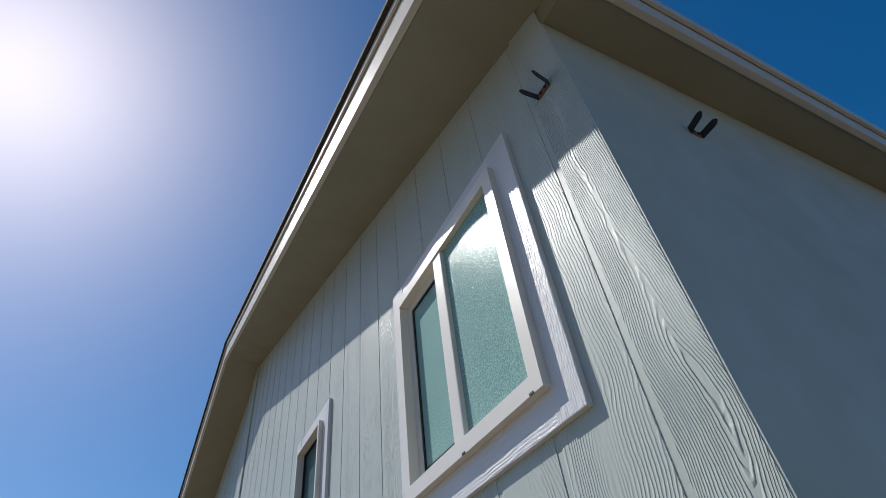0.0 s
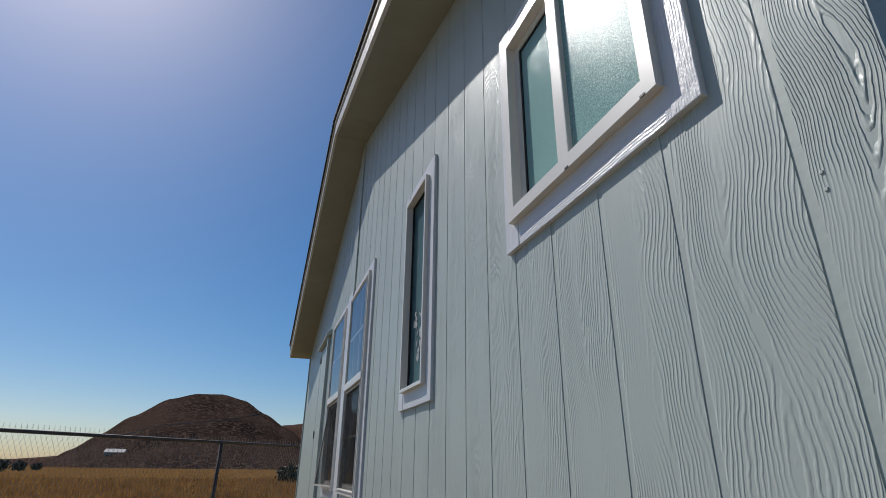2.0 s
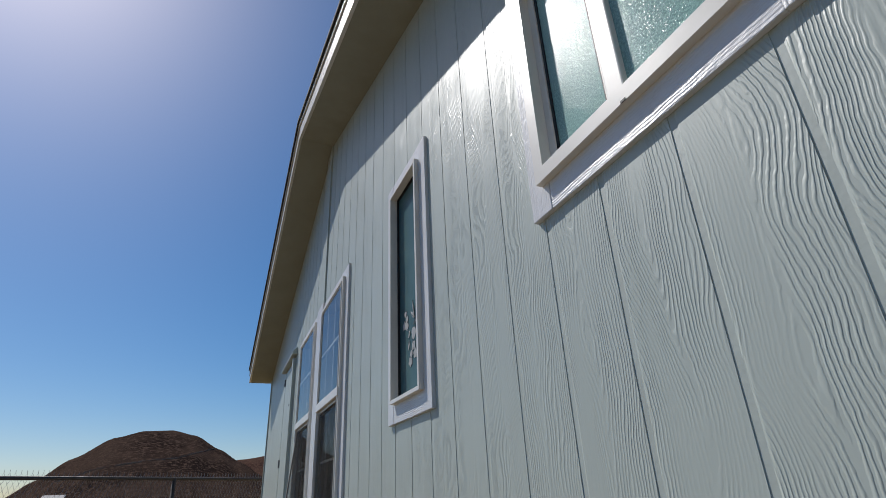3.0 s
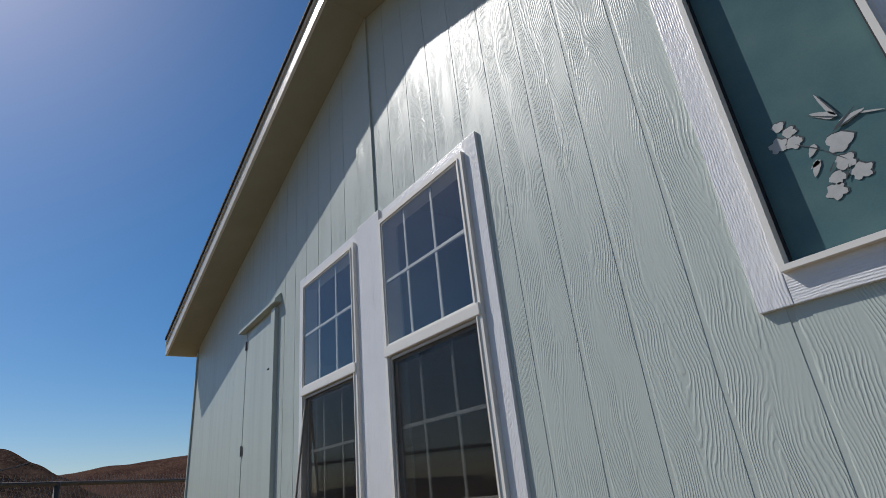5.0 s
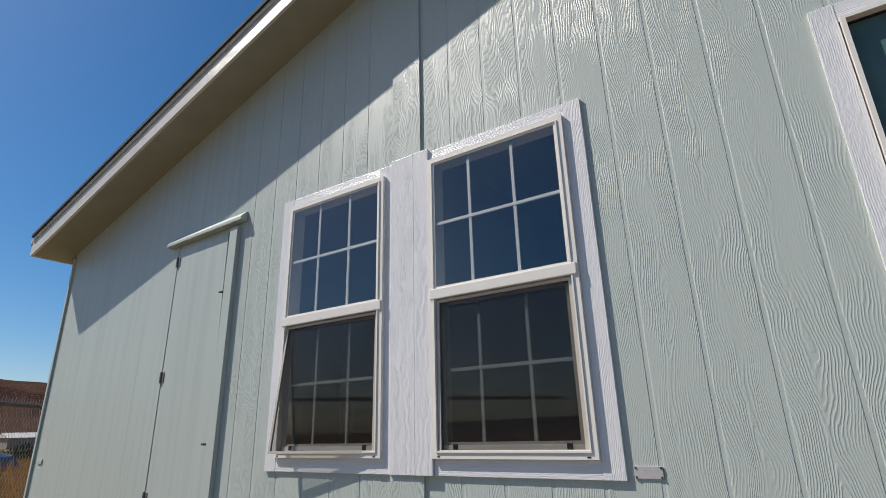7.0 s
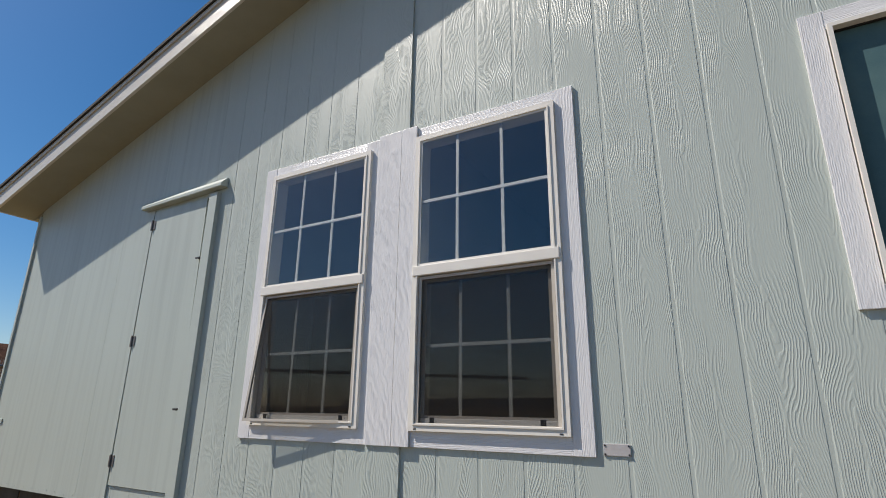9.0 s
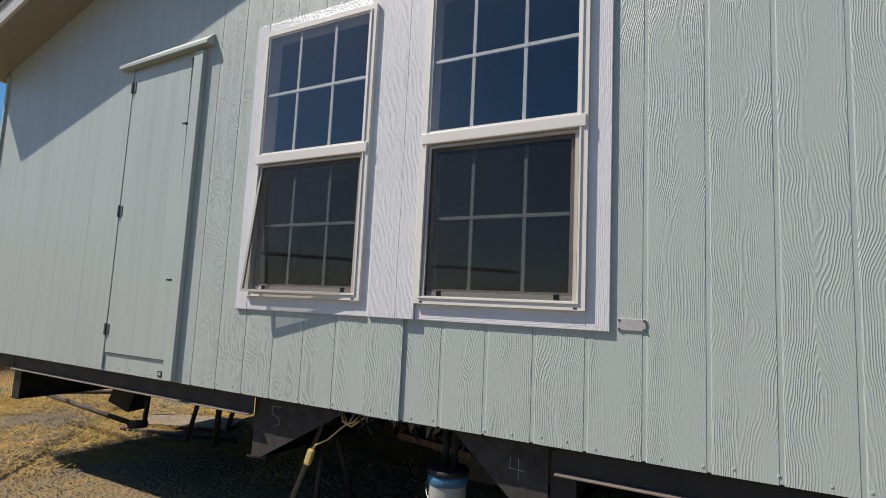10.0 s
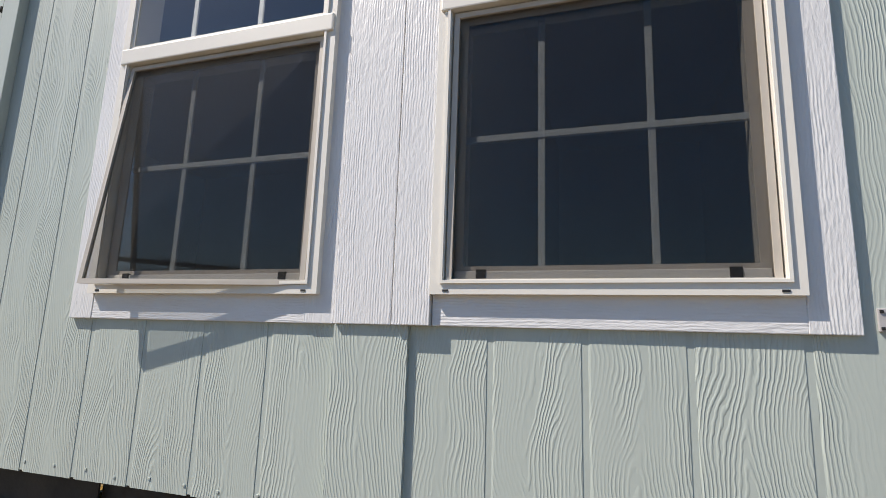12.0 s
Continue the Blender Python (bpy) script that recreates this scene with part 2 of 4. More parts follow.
def box(bm, x0, x1, y0, y1, z0, z1, bevel=0.0):
    v = [bm.verts.new((x, y, z)) for x in (x0, x1) for y in (y0, y1) for z in (z0, z1)]
    fs = [bm.faces.new([v[i] for i in q]) for q in ((0, 1, 3, 2), (4, 6, 7, 5), (0, 4, 5, 1), (2, 3, 7, 6), (0, 2, 6, 4), (1, 5, 7, 3))]
    if bevel:
        bmesh.ops.bevel(bm, geom=list({e for f in fs for e in f.edges}), offset=bevel, segments=2, affect="EDGES", profile=0.6)
    return v


def prism(bm, outline, y0, y1):
    """A plate whose outline lies in x and z, from y0 to y1."""
    a = [bm.verts.new((x, y0, z)) for x, z in outline]
    b = [bm.verts.new((x, y1, z)) for x, z in outline]
    n = len(a)
    bm.faces.new(a), bm.faces.new(b[::-1])
    for i in range(n):
        bm.faces.new((a[(i + 1) % n], a[i], b[i], b[(i + 1) % n]))


def ring(bm, x0, x1, z0, z1, w, y0, y1, bevel=0.003):
    """A rectangular frame of bar width w with mitred corners."""
    def loop(d, y):
        return [bm.verts.new(p) for p in ((x0 + d, y, z0 + d), (x1 - d, y, z0 + d), (x1 - d, y, z1 - d), (x0 + d, y, z1 - d))]
    of, inf, ob_, ib = loop(0, y0), loop(w, y0), loop(0, y1), loop(w, y1)
    fs = []
    for i in range(4):
        j = (i + 1) % 4
        fs += [bm.faces.new(q) for q in ((of[i], of[j], inf[j], inf[i]), (ob_[j], ob_[i], ib[i], ib[j]), (of[j], of[i], ob_[i], ob_[j]), (inf[i], inf[j], ib[j], ib[i]))]
    if bevel:
        edges = [e for e in {e for f in fs for e in f.edges} if e.calc_face_angle(0) > 0.5]
        bmesh.ops.bevel(bm, geom=edges, offset=bevel, segments=2, affect="EDGES", profile=0.6)


def tube(bm, points, r, sides=6):
    """A round bar along some points."""
    pts = [Vector(p) for p in points]
    rings = []
    for i, p in enumerate(pts):
        d = (pts[min(i + 1, len(pts) - 1)] - pts[max(i - 1, 0)]).normalized()
        a = d.orthogonal().normalized() if not rings else (rings[-1][1] - d * rings[-1][1].dot(d)).normalized()
        b = d.cross(a)
        rings.append(([bm.verts.new(p + (a * math.cos(t) + b * math.sin(t)) * r) for t in (math.tau * k / sides for k in range(sides))], a))
    for (p, _), (q, _) in zip(rings, rings[1:]):
        for k in range(sides):
            bm.faces.new((p[k], p[(k + 1) % sides], q[(k + 1) % sides], q[k]))
    bm.faces.new(rings[0][0][::-1]), bm.faces.new(rings[-1][0])


def lathe(bm, profile, cx, cy, sides=32):
    """A turned body from (radius, z) pairs."""
    rows = [[bm.verts.new((cx + r * math.cos(math.tau * k / sides), cy + r * math.sin(math.tau * k / sides), z)) for k in range(sides)] for r, z in profile]
    for p, q in zip(rows, rows[1:]):
        for k in range(sides):
            bm.faces.new((p[k], p[(k + 1) % sides], q[(k + 1) % sides], q[k]))


def part(name, bm, material, parent=None, label="", smooth=False):
    me = bpy.data.meshes.new(name)
    bmesh.ops.recalc_face_normals(bm, faces=bm.faces)
    bm.to_mesh(me)
    bm.free()
    me.materials.append(material)
    if smooth:
        me.polygons.foreach_set("use_smooth", [True] * len(me.polygons))
    ob = new(name, me)
    ob.parent = parent
    if label:
        tagged(ob, label)
    return ob


def bar(name, dims, material, parent=None, label="", bevel=0.002):
    bm = bmesh.new()
    box(bm, *dims, bevel)
    return part(name, bm, material, parent, label)


def thing(name, label, category, at=(0, 0, 0), group="", kind=""):
    ob = new(name)
    ob.location = at
    return tagged(ob, label, category, group, kind)


# ---- the plan: gable wall in y = 0, its outer side towards -y ----
GROUND = 0.15
BASE = 0.975
X_L, X_R = -4.17, 4.12
PEAK, TIP_L, TIP_R = 4.64, (-4.328, 3.285), (4.245, 3.30)
RAKE = -0.298
EAVE_L, EAVE_R = TIP_L[1], 3.255
DEPTH = 9.0


def soffit_z(x):
    end = TIP_L if x < 0 else TIP_R
    return PEAK + (end[1] - PEAK) * x / end[0]


OPEN = {"A": (3.14, 3.81, 2.33, 3.02), "B": (1.886, 2.268, 2.0, 3.02), "C": (0.045, 0.825, 1.49, 3.02), "D": (-1.038, -0.238, 1.49, 3.02), "E": (-2.31, -1.66, 1.09, 3.01)}


def pieces_of(x0, x1, z0, top):
    """The strips left of an upright board once the openings are cut from it: x0, x1, z0, z1 (None: up to the roof)."""
    cuts = sorted({x0, x1, *(v for o in OPEN.values() for v in o[:2] if x0 < v < x1), *([0.0] if x0 < 0 < x1 else [])})
    out = []
    for a, b in zip(cuts, cuts[1:]):
        low = z0
        for ox0, ox1, oz0, oz1 in OPEN.values():
            if ox0 < (a + b) / 2 < ox1:
                out.append((a, b, low, oz0))
                low = oz1
        out.append((a, b, low, None))
    return out


def upright(bm, x0, x1, y0, y1, z0, dx=0.0, lip=0.0, drop=0.0014):
    """An upright board from z0 to the roof with the openings cut out; lip eases its edge at x0."""
    for a, b, low, high in pieces_of(x0, x1, z0, None):
        plan = [(a, y1), (a, y0 + drop), (a + lip, y0), (b, y0), (b, y1)] if lip and a == x0 else [(a, y1), (a, y0), (b, y0), (b, y1)]
        foot = [bm.verts.new((x - dx, y, low)) for x, y in plan]
        head = [bm.verts.new((x - dx, y, soffit_z(x) + 0.012 if high is None else high)) for x, y in plan]
        n = len(plan)
        bm.faces.new(foot), bm.faces.new(head[::-1])
        for k in range(n):
            bm.faces.new((foot[(k + 1) % n], foot[k], head[k], head[(k + 1) % n]))


bm = bmesh.new()
upright(bm, X_L + 0.012, X_R - 0.012, -0.0026, 0.10, BASE + 0.004)
wall_front = tagged(part("wall_front", bm, M_SAGE_FLAT), "sage green gable wall of embossed panel siding with upright grooves", "wall", kind="structure")

# ---- roof, soffits, fascia ----


def slope_slab(name, side, low, high, y0, y1, material, kind_label, parent=None):
    end = TIP_L if side < 0 else TIP_R
    bm = bmesh.new()
    prism(bm, [(0, PEAK + low), (end[0], end[1] + low), (end[0], end[1] + high), (0, PEAK + high)], y0, y1)
    return part(name, bm, material, parent, kind_label)


roof = thing("roof", "low gable roof with dark shingles and painted fascia", "roof", kind="structure")
for side in (-1, 1):
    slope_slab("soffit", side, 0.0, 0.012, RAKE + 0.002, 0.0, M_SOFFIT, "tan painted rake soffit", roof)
    slope_slab("fascia", side, -0.004, 0.165, RAKE - 0.022, RAKE, M_FASCIA, "off-white painted rake fascia board", roof)
    slope_slab("fascia_cap", side, 0.135, 0.170, RAKE - 0.034, RAKE - 0.024, M_FASCIA, "", roof)
    slope_slab("shingles", side, 0.173, 0.200, RAKE - 0.05, DEPTH + 0.3, M_SHINGLE, "dark asphalt shingles", roof)
    slope_slab("roof_deck", side, 0.10, 0.168, 0.11, DEPTH + 0.3, M_FASCIA, "", roof)
    end = TIP_L if side < 0 else TIP_R
    wx = X_L if side < 0 else X_R
    ez = EAVE_L if side < 0 else EAVE_R
    bm = bmesh.new()
    x0, x1 = sorted((wx, end[0]))
    box(bm, x0, x1, 0.002, DEPTH + 0.3, ez + 0.002, ez + 0.014)
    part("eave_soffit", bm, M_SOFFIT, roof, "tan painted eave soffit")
    bm = bmesh.new()
    x0, x1 = sorted((end[0], end[0] + side * 0.022))
    box(bm, x0, x1, RAKE - 0.022, DEPTH + 0.3, ez - 0.004, ez + 0.125, 0.003)
    part("eave_fascia", bm, M_FASCIA, roof, "tan painted eave fascia board")
    bm = bmesh.new()
    x0, x1 = sorted((end[0] + side * 0.024, end[0] + side * 0.036))
    box(bm, x0, x1, RAKE - 0.03, DEPTH + 0.3, ez + 0.10, ez + 0.165, 0.002)
    part("drip_edge", bm, M_FASCIA, roof)
    bm = bmesh.new()
    prism(bm, [(wx - side * 0.006, ez + 0.003), (end[0] - side * 0.002, ez + 0.003), (end[0] - side * 0.002, end[1] + 0.008), (wx - side * 0.006, soffit_z(wx) + 0.008)], -0.005, 0.0015)
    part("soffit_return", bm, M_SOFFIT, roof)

# side and back walls, floor and ceiling close the house
for name, dims, label in (
    ("wall_right", (X_R - 0.10, X_R - 0.004, 0.10, DEPTH, BASE, EAVE_R), "smooth sage green side wall in shade"),
    ("wall_left", (X_L + 0.004, X_L + 0.10, 0.10, DEPTH, BASE, EAVE_L), "smooth sage green side wall"),
    ("wall_back", (X_L + 0.10, X_R - 0.10, DEPTH - 0.1, DEPTH, BASE, 3.24), "plain sage green back wall"),
):
    tagged(bar(name, dims, M_SAGE_FLAT, bevel=0), label, "wall", kind="structure")
tagged(bar("floor", (X_L + 0.10, X_R - 0.10, 0.10, DEPTH - 0.1, BASE, BASE + 0.06), M_ROOM, bevel=0), "plain floor inside the house", "floor", kind="structure")
tagged(bar("ceiling", (X_L + 0.10, X_R - 0.10, 0.102, DEPTH - 0.1, 3.19, 3.245), M_ROOM, bevel=0), "plain ceiling inside the house", "ceiling", kind="structure")
bm = bmesh.new()
box(bm, -0.10, 0.0, 0.104, DEPTH - 0.1, BASE + 0.06, 3.19)
box(bm, X_L + 0.104, X_R - 0.104, 3.6, 3.7, BASE + 0.06, 3.19)
box(bm, 1.2, 1.3, 0.104, 3.6, BASE + 0.06, 3.19)
tagged(part("wall_inner", bm, M_ROOM), "plain inner walls behind the windows", "wall", kind="structure")
bm = bmesh.new()
box(bm, X_L + 0.02, X_R - 0.02, 0.05, DEPTH, 0.955, BASE - 0.004)
tagged(part("underfloor", bm, M_STEEL), "black sheeting under the house floor", "floor", kind="structure")

# ---- siding boards: one piece between each pair of grooves ----
STEP = 0.2093


def board(x0, x1, y0, material, parent, label="", z0=BASE, thick=0.005, lip=0.0):
    bm = bmesh.new()
    c = (x0 + x1) / 2
    upright(bm, x0, x1, y0, y0 + thick, z0, c, lip)
    ob = part("siding_board", bm, material, parent, label)
    ob.location.x = c
    return ob


edges = [0.012] + [0.187 + STEP * k for k in range(19)]
edges = [e for e in edges if e < 3.9] + [3.978]
for a, b in zip(edges, edges[1:]):
    board(a + (0.015 if a > 0.1 else 0.0), b, -0.004, M_SIDING, wall_front, lip=0.005 if a > 0.1 else 0.0)
left = [-0.198 - 0.2075 * k for k in range(19)]
left = [e for k, e in enumerate(left) if e > X_L + 0.1 and (e > -2.4 or k == 12)] + [X_L + 0.03]
for a, b in zip(left, left[1:]):
    smooth = a < -1.5
    board(b + (0.002 if smooth else 0.014), a, -0.0034 if smooth else -0.004, M_SMOOTH if smooth else M_SIDING, wall_front, lip=0.0 if smooth else 0.005)
cover = board(-0.203, -0.004, -0.016, M_SIDING, wall_front, "raised cover board over the marriage joint", thick=0.018)
board(4.0, X_R, -0.010, M_CORNER, wall_front, "embossed corner board", thick=0.012)
bar("corner_trim", (X_L - 0.004, X_L + 0.026, -0.02, 0.09, BASE, EAVE_L), M_SAGE_FLAT, wall_front, "narrow corner trim")
bm = bmesh.new()
box(bm, X_R - 0.004, X_R + 0.004, -0.009, DEPTH, BASE, EAVE_R)
part("side_panel", bm, M_SAGE_FLAT, wall_front)

# nails along the foot of the siding
bm = bmesh.new()
rng = random.Random(3)
for k in range(70):
    x = -4.0 + 8.0 * k / 69 + rng.uniform(-0.02, 0.02)
    z = BASE + rng.uniform(0.018, 0.03)
    r = 0.004
    box(bm, x - r, x + r, -0.0062 if not -0.21 < x < 0 else -0.0185, -0.002 if not -0.21 < x < 0 else -0.015, z - r, z + r, 0.0015)
for z in (2.01, 2.035, 2.9, 1.4):
    box(bm, 4.012, 4.017, -0.0115, -0.009, z, z + 0.005, 0.001)
part("nail_heads", bm, M_SAGE_FLAT, wall_front)


# ---- windows ----
def casing(win, x0, x1, z0, z1, w, sides):
    """Rough white trim boards round a window, butted at the corners."""
    y0, y1 = -0.017, -0.003
    xl, xr = x0 + (w if "l" in sides else 0), x1 - (w if "r" in sides else 0)
    bar("trim_board", (xl, xr, y0, y1, z0, z0 + w), M_TRIM_X, win)
    bar("trim_board", (xl, xr, y0, y1, z1 - w, z1), M_TRIM_X, win)
    if "l" in sides:
        bar("trim_board", (x0, x0 + w, y0 - 0.0015, y1, z0, z1), M_TRIM_Z, win)
    if "r" in sides:
        bar("trim_board", (x1 - w, x1, y0 - 0.0015, y1, z0, z1), M_TRIM_Z, win)


def pane(parent, x0, x1, z0, z1, y, material, name="glass_pane"):
    ob = bar(name, (x0, x1, y, y + 0.004, z0, z1), material, parent, bevel=0)
    if material is M_GLASS:
        ob.visible_shadow = False
        ob.data.materials.append(M_CLEAR)
        for p in ob.data.polygons:
            p.material_index = 0 if p.normal.y < -0.5 else 1
    return ob


def muntins(parent, xc, half, x0, x1, z0, z1, y, zc):
    """Two upright bars and a level one; half is their distance from the middle."""
    for x in (xc - half, xc + half):
        bar("muntin", (x - 0.008, x + 0.008, y, y + 0.006, z0, z1), M_MUNTIN, parent, bevel=0.001)
    bar("muntin", (x0, x1, y - 0.0025, y + 0.0085, zc - 0.008, zc + 0.008), M_MUNTIN, parent, bevel=0.001)


def hung_window(name, x0, x1, lean, twist, up_xc, low_xc, label):
    z0, z1, zm = 1.503, 3.010, 2.258
    win = thing(name, label, "window", kind="structure")
    w = 0.034
    bm = bmesh.new()
    ring(bm, x0, x1, z0, z1, w, -0.038, 0.06)
    part("window_frame", bm, M_VINYL, win, "almond vinyl frame")
    bm = bmesh.new()
    ring(bm, x0 + w - 0.009, x1 - w + 0.009, z0 + w - 0.009, z1 - w + 0.009, 0.007, -0.0435, -0.0375, 0.002)
    part("frame_lip", bm, M_VINYL, win)
    bar("meeting_rail", (x0 + 0.006, x1 - 0.006, -0.046, 0.02, zm - 0.026, zm + 0.026), M_VINYL, win, bevel=0.004)
    bm = bmesh.new()
    ring(bm, x0 + w, x1 - w, zm + 0.026, z1 - w, 0.010, -0.0375, 0.0, 0.002)
    up = part("upper_sash", bm, M_VINYL, win)
    pane(up, x0 + w + 0.006, x1 - w - 0.006, zm + 0.03, z1 - w - 0.006, -0.0345, M_GLASS)
    muntins(up, up_xc, 0.1225, x0 + w + 0.004, x1 - w - 0.004, zm + 0.03, z1 - w - 0.008, -0.0277, (zm + z1 - w) / 2 + 0.011)
    bm = bmesh.new()
    ring(bm, x0 + w + 0.004, x1 - w - 0.004, z0 + w, zm - 0.026, 0.034, -0.0125, 0.034, 0.003)
    lo = part("lower_sash", bm, M_SCREEN_FRAME, win)
    pane(lo, x0 + w + 0.03, x1 - w - 0.03, z0 + w + 0.03, zm - 0.055, -0.0105, M_GLASS)
    muntins(lo, low_xc, 0.1225, x0 + w + 0.016, x1 - w - 0.016, z0 + w + 0.03, zm - 0.055, -0.0037, 1.889)
    # insect screen, hung at the top and sprung out at the foot
    top = zm - 0.03
    screen = thing("insect_screen", "tan framed insect screen sprung loose at its foot" if lean > 0.05 else "tan framed insect screen over a window", "screen", (x1 - w - 0.004, -0.022, top), "insect screens")
    W, H = x1 - x0 - 2 * w - 0.008, top - z0 - w + 0.012

    def warp(bm):
        for v in bm.verts:
            v.co.y -= lean * (-v.co.z / H) * (twist + (1 - twist) * -v.co.x / W)

    bm = bmesh.new()
    ring(bm, -W, 0, -H, 0, 0.014, -0.006, 0.006, 0.002)
    warp(bm)
    part("screen_frame", bm, M_SCREEN_FRAME, screen)
    bm = bmesh.new()
    box(bm, -W + 0.012, -0.012, -0.001, 0.001, -H + 0.012, -0.012)
    warp(bm)
    part("mesh", bm, M_MESH, screen, "fine dark insect mesh")
    for k in (0.12, 0.88):
        x = x0 + w + (x1 - x0 - 2 * w) * k
        bar("latch", (x - 0.012, x + 0.012, -0.0205, -0.0125, z0 + w + 0.002, z0 + w + 0.026), M_DARK, win, "small black sash latch")
    bar("inner_rail", (x0 + w + 0.02, x1 - w - 0.02, -0.0185, -0.0125, z0 + w, z0 + w + 0.022), M_VINYL, win)
    for k in (0.05, 0.95):
        x = x0 + (x1 - x0) * k
        bar("weep_hole", (x - 0.007, x + 0.007, -0.0395, -0.036, z0 + 0.006, z0 + 0.011), M_DARK, win, bevel=0)
    return win


window_c = hung_window("window_1", 0.055, 0.822, 0.008, 0.0, 0.427, 0.434, "almond single-hung window with grilles and white trim")
casing(window_c, 0.056, 0.910, 1.43, 3.072, 0.088, "r")
window_d = hung_window("window_2", -1.025, -0.248, 0.075, 0.12, -0.6345, -0.629, "almond single-hung window with grilles and a loose screen")
casing(window_d, -1.108, -0.205, 1.43, 3.072, 0.088, "lr")
bar("mullion_board", (-0.2, -0.046, -0.028, -0.017, 1.43, 3.085), M_TRIM_Z, window_c, "white painted board between the two windows")
bar("trim_board", (-0.042, 0.054, -0.031, -0.003, 1.43, 3.085), M_TRIM_Z, window_c)


def petal(bm, x, z, a, length, wide, y):
    n = 7
    pts = []
    for k in range(n):
        t = k / (n - 1)
        pts.append((t * length, wide * math.sin(math.pi * min(1, t ** 0.8 * 1.02)) * (1 + 0.18 * math.sin(9 * t))))
    out = pts + [(p, -q * 0.8) for p, q in pts[::-1][1:-1]]
    prism(bm, [(x + p * math.cos(a) - q * math.sin(a), z + p * math.sin(a) + q * math.cos(a)) for p, q in out], y - 0.0008, y)


# frosted slider with a fixed pane
win_a = thing("window_3", "frosted two-pane sliding window in almond frame with white trim", "window", kind="structure")
casing(win_a, 3.088, 3.870, 2.270, 3.084, 0.085, "lr")
bm = bmesh.new()
ring(bm, 3.146, 3.795, 2.345, 3.012, 0.038, -0.038, 0.06)
part("window_frame", bm, M_VINYL, win_a, "almond vinyl frame")
bar("mullion", (3.433, 3.484, -0.034, 0.02, 2.383, 2.974), M_VINYL, win_a, bevel=0.004)
pane(win_a, 3.484, 3.760, 2.380, 2.976, -0.020, M_FROST, "frosted_pane")
bm = bmesh.new()
ring(bm, 3.184, 3.433, 2.383, 2.974, 0.026, -0.008, 0.02)
slide = part("sliding_sash", bm, M_VINYL, win_a)
bm = bmesh.new()
ring(bm, 3.210, 3.407, 2.409, 2.948, 0.008, -0.004, 0.006, 0)
part("gasket", bm, M_DARK, slide, "black rubber gasket")
pane(slide, 3.216, 3.401, 2.415, 2.942, 0.0, M_FROST, "frosted_pane")
bar("weep_hole", (3.75, 3.764, -0.0395, -0.036, 2.345, 2.350), M_DARK, win_a, bevel=0)
bar("weep_hole", (3.47, 3.484, -0.0395, -0.036, 2.345, 2.350), M_DARK, win_a, bevel=0)

# tall fixed window with a flower decal
win_b = thing("window_4", "tall narrow frosted window with a white flower decal", "window", kind="structure")
casing(win_b, 1.806, 2.335, 1.931, 3.083, 0.08, "lr")
bm = bmesh.new()
ring(bm, 1.890, 2.258, 2.008, 3.010, 0.015, -0.038, 0.06)
part("window_frame", bm, M_VINYL, win_b, "almond vinyl frame")
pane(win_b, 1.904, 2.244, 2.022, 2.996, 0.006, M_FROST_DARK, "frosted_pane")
bm = bmesh.new()
ring(bm, 1.905, 2.243, 2.023, 2.995, 0.006, -0.004, 0.0055, 0.001)
part("glazing_bead", bm, M_DARK, win_b, "thin dark glazing bead")
decal = thing("flower_decal", "white and black hummingbird and flower decal on frosted glass", "decal", (0, 0.0055, 0))


def blossom(bm, x, z, r, lobes, spin, y, grow=0.0):
    """A ragged cut-out flower head."""
    out = []
    for k in range(lobes * 6):
        a = math.tau * k / (lobes * 6)
        d = r * (0.78 + 0.24 * abs(math.cos(a * lobes / 2)) + 0.07 * math.sin(5 * a + spin * 3) + 0.05 * math.sin(11 * a)) + grow
        out.append((x + d * math.cos(a + spin), z + d * math.sin(a + spin) * 0.92))
    prism(bm, out, y - 0.0006, y)


for cx, cz, r, lobes, spin in ((1.992, 2.376, 0.015, 3, 0.4), (2.010, 2.349, 0.016, 4, 1.1), (1.977, 2.328, 0.022, 5, 0.2), (2.011, 2.317, 0.019, 4, 1.7), (2.094, 2.268, 0.029, 3, 2.2),
                               (2.088, 2.216, 0.022, 4, 0.7), (2.108, 2.180, 0.022, 5, 0.2), (2.062, 2.187, 0.018, 4, 1.4), (2.049, 2.157, 0.022, 5, 0.9)):
    bm = bmesh.new()
    blossom(bm, cx, cz, r, lobes, spin, -0.0008)
    head = part("flower", bm, M_DECAL, decal)
    bm = bmesh.new()
    blossom(bm, cx + 0.002, cz + 0.0015, r, lobes, spin, 0.0, 0.0018)
    part("flower_edge", bm, M_DECAL_DARK, head)
for x, z, a, ln, wd in ((2.048, 2.290, 4.1, 0.035, 0.010), (2.040, 2.250, 4.3, 0.045, 0.010), (2.046, 2.246, 3.6, 0.028, 0.006)):
    bm = bmesh.new()
    petal(bm, x, z, a, ln, wd, -0.0008)
    part("leaf", bm, M_DECAL, decal)
bm = bmesh.new()
for x, z, a, ln, wd in ((2.113, 2.330, 2.50, 0.062, 0.011), (2.110, 2.332, 1.85, 0.082, 0.007), (2.104, 2.306, 0.18, 0.060, 0.010), (2.150, 2.312, -0.42, 0.048, 0.003)):
    petal(bm, x, z, a, ln, wd, -0.002)
part("bird", bm, M_DECAL, decal)
bm = bmesh.new()
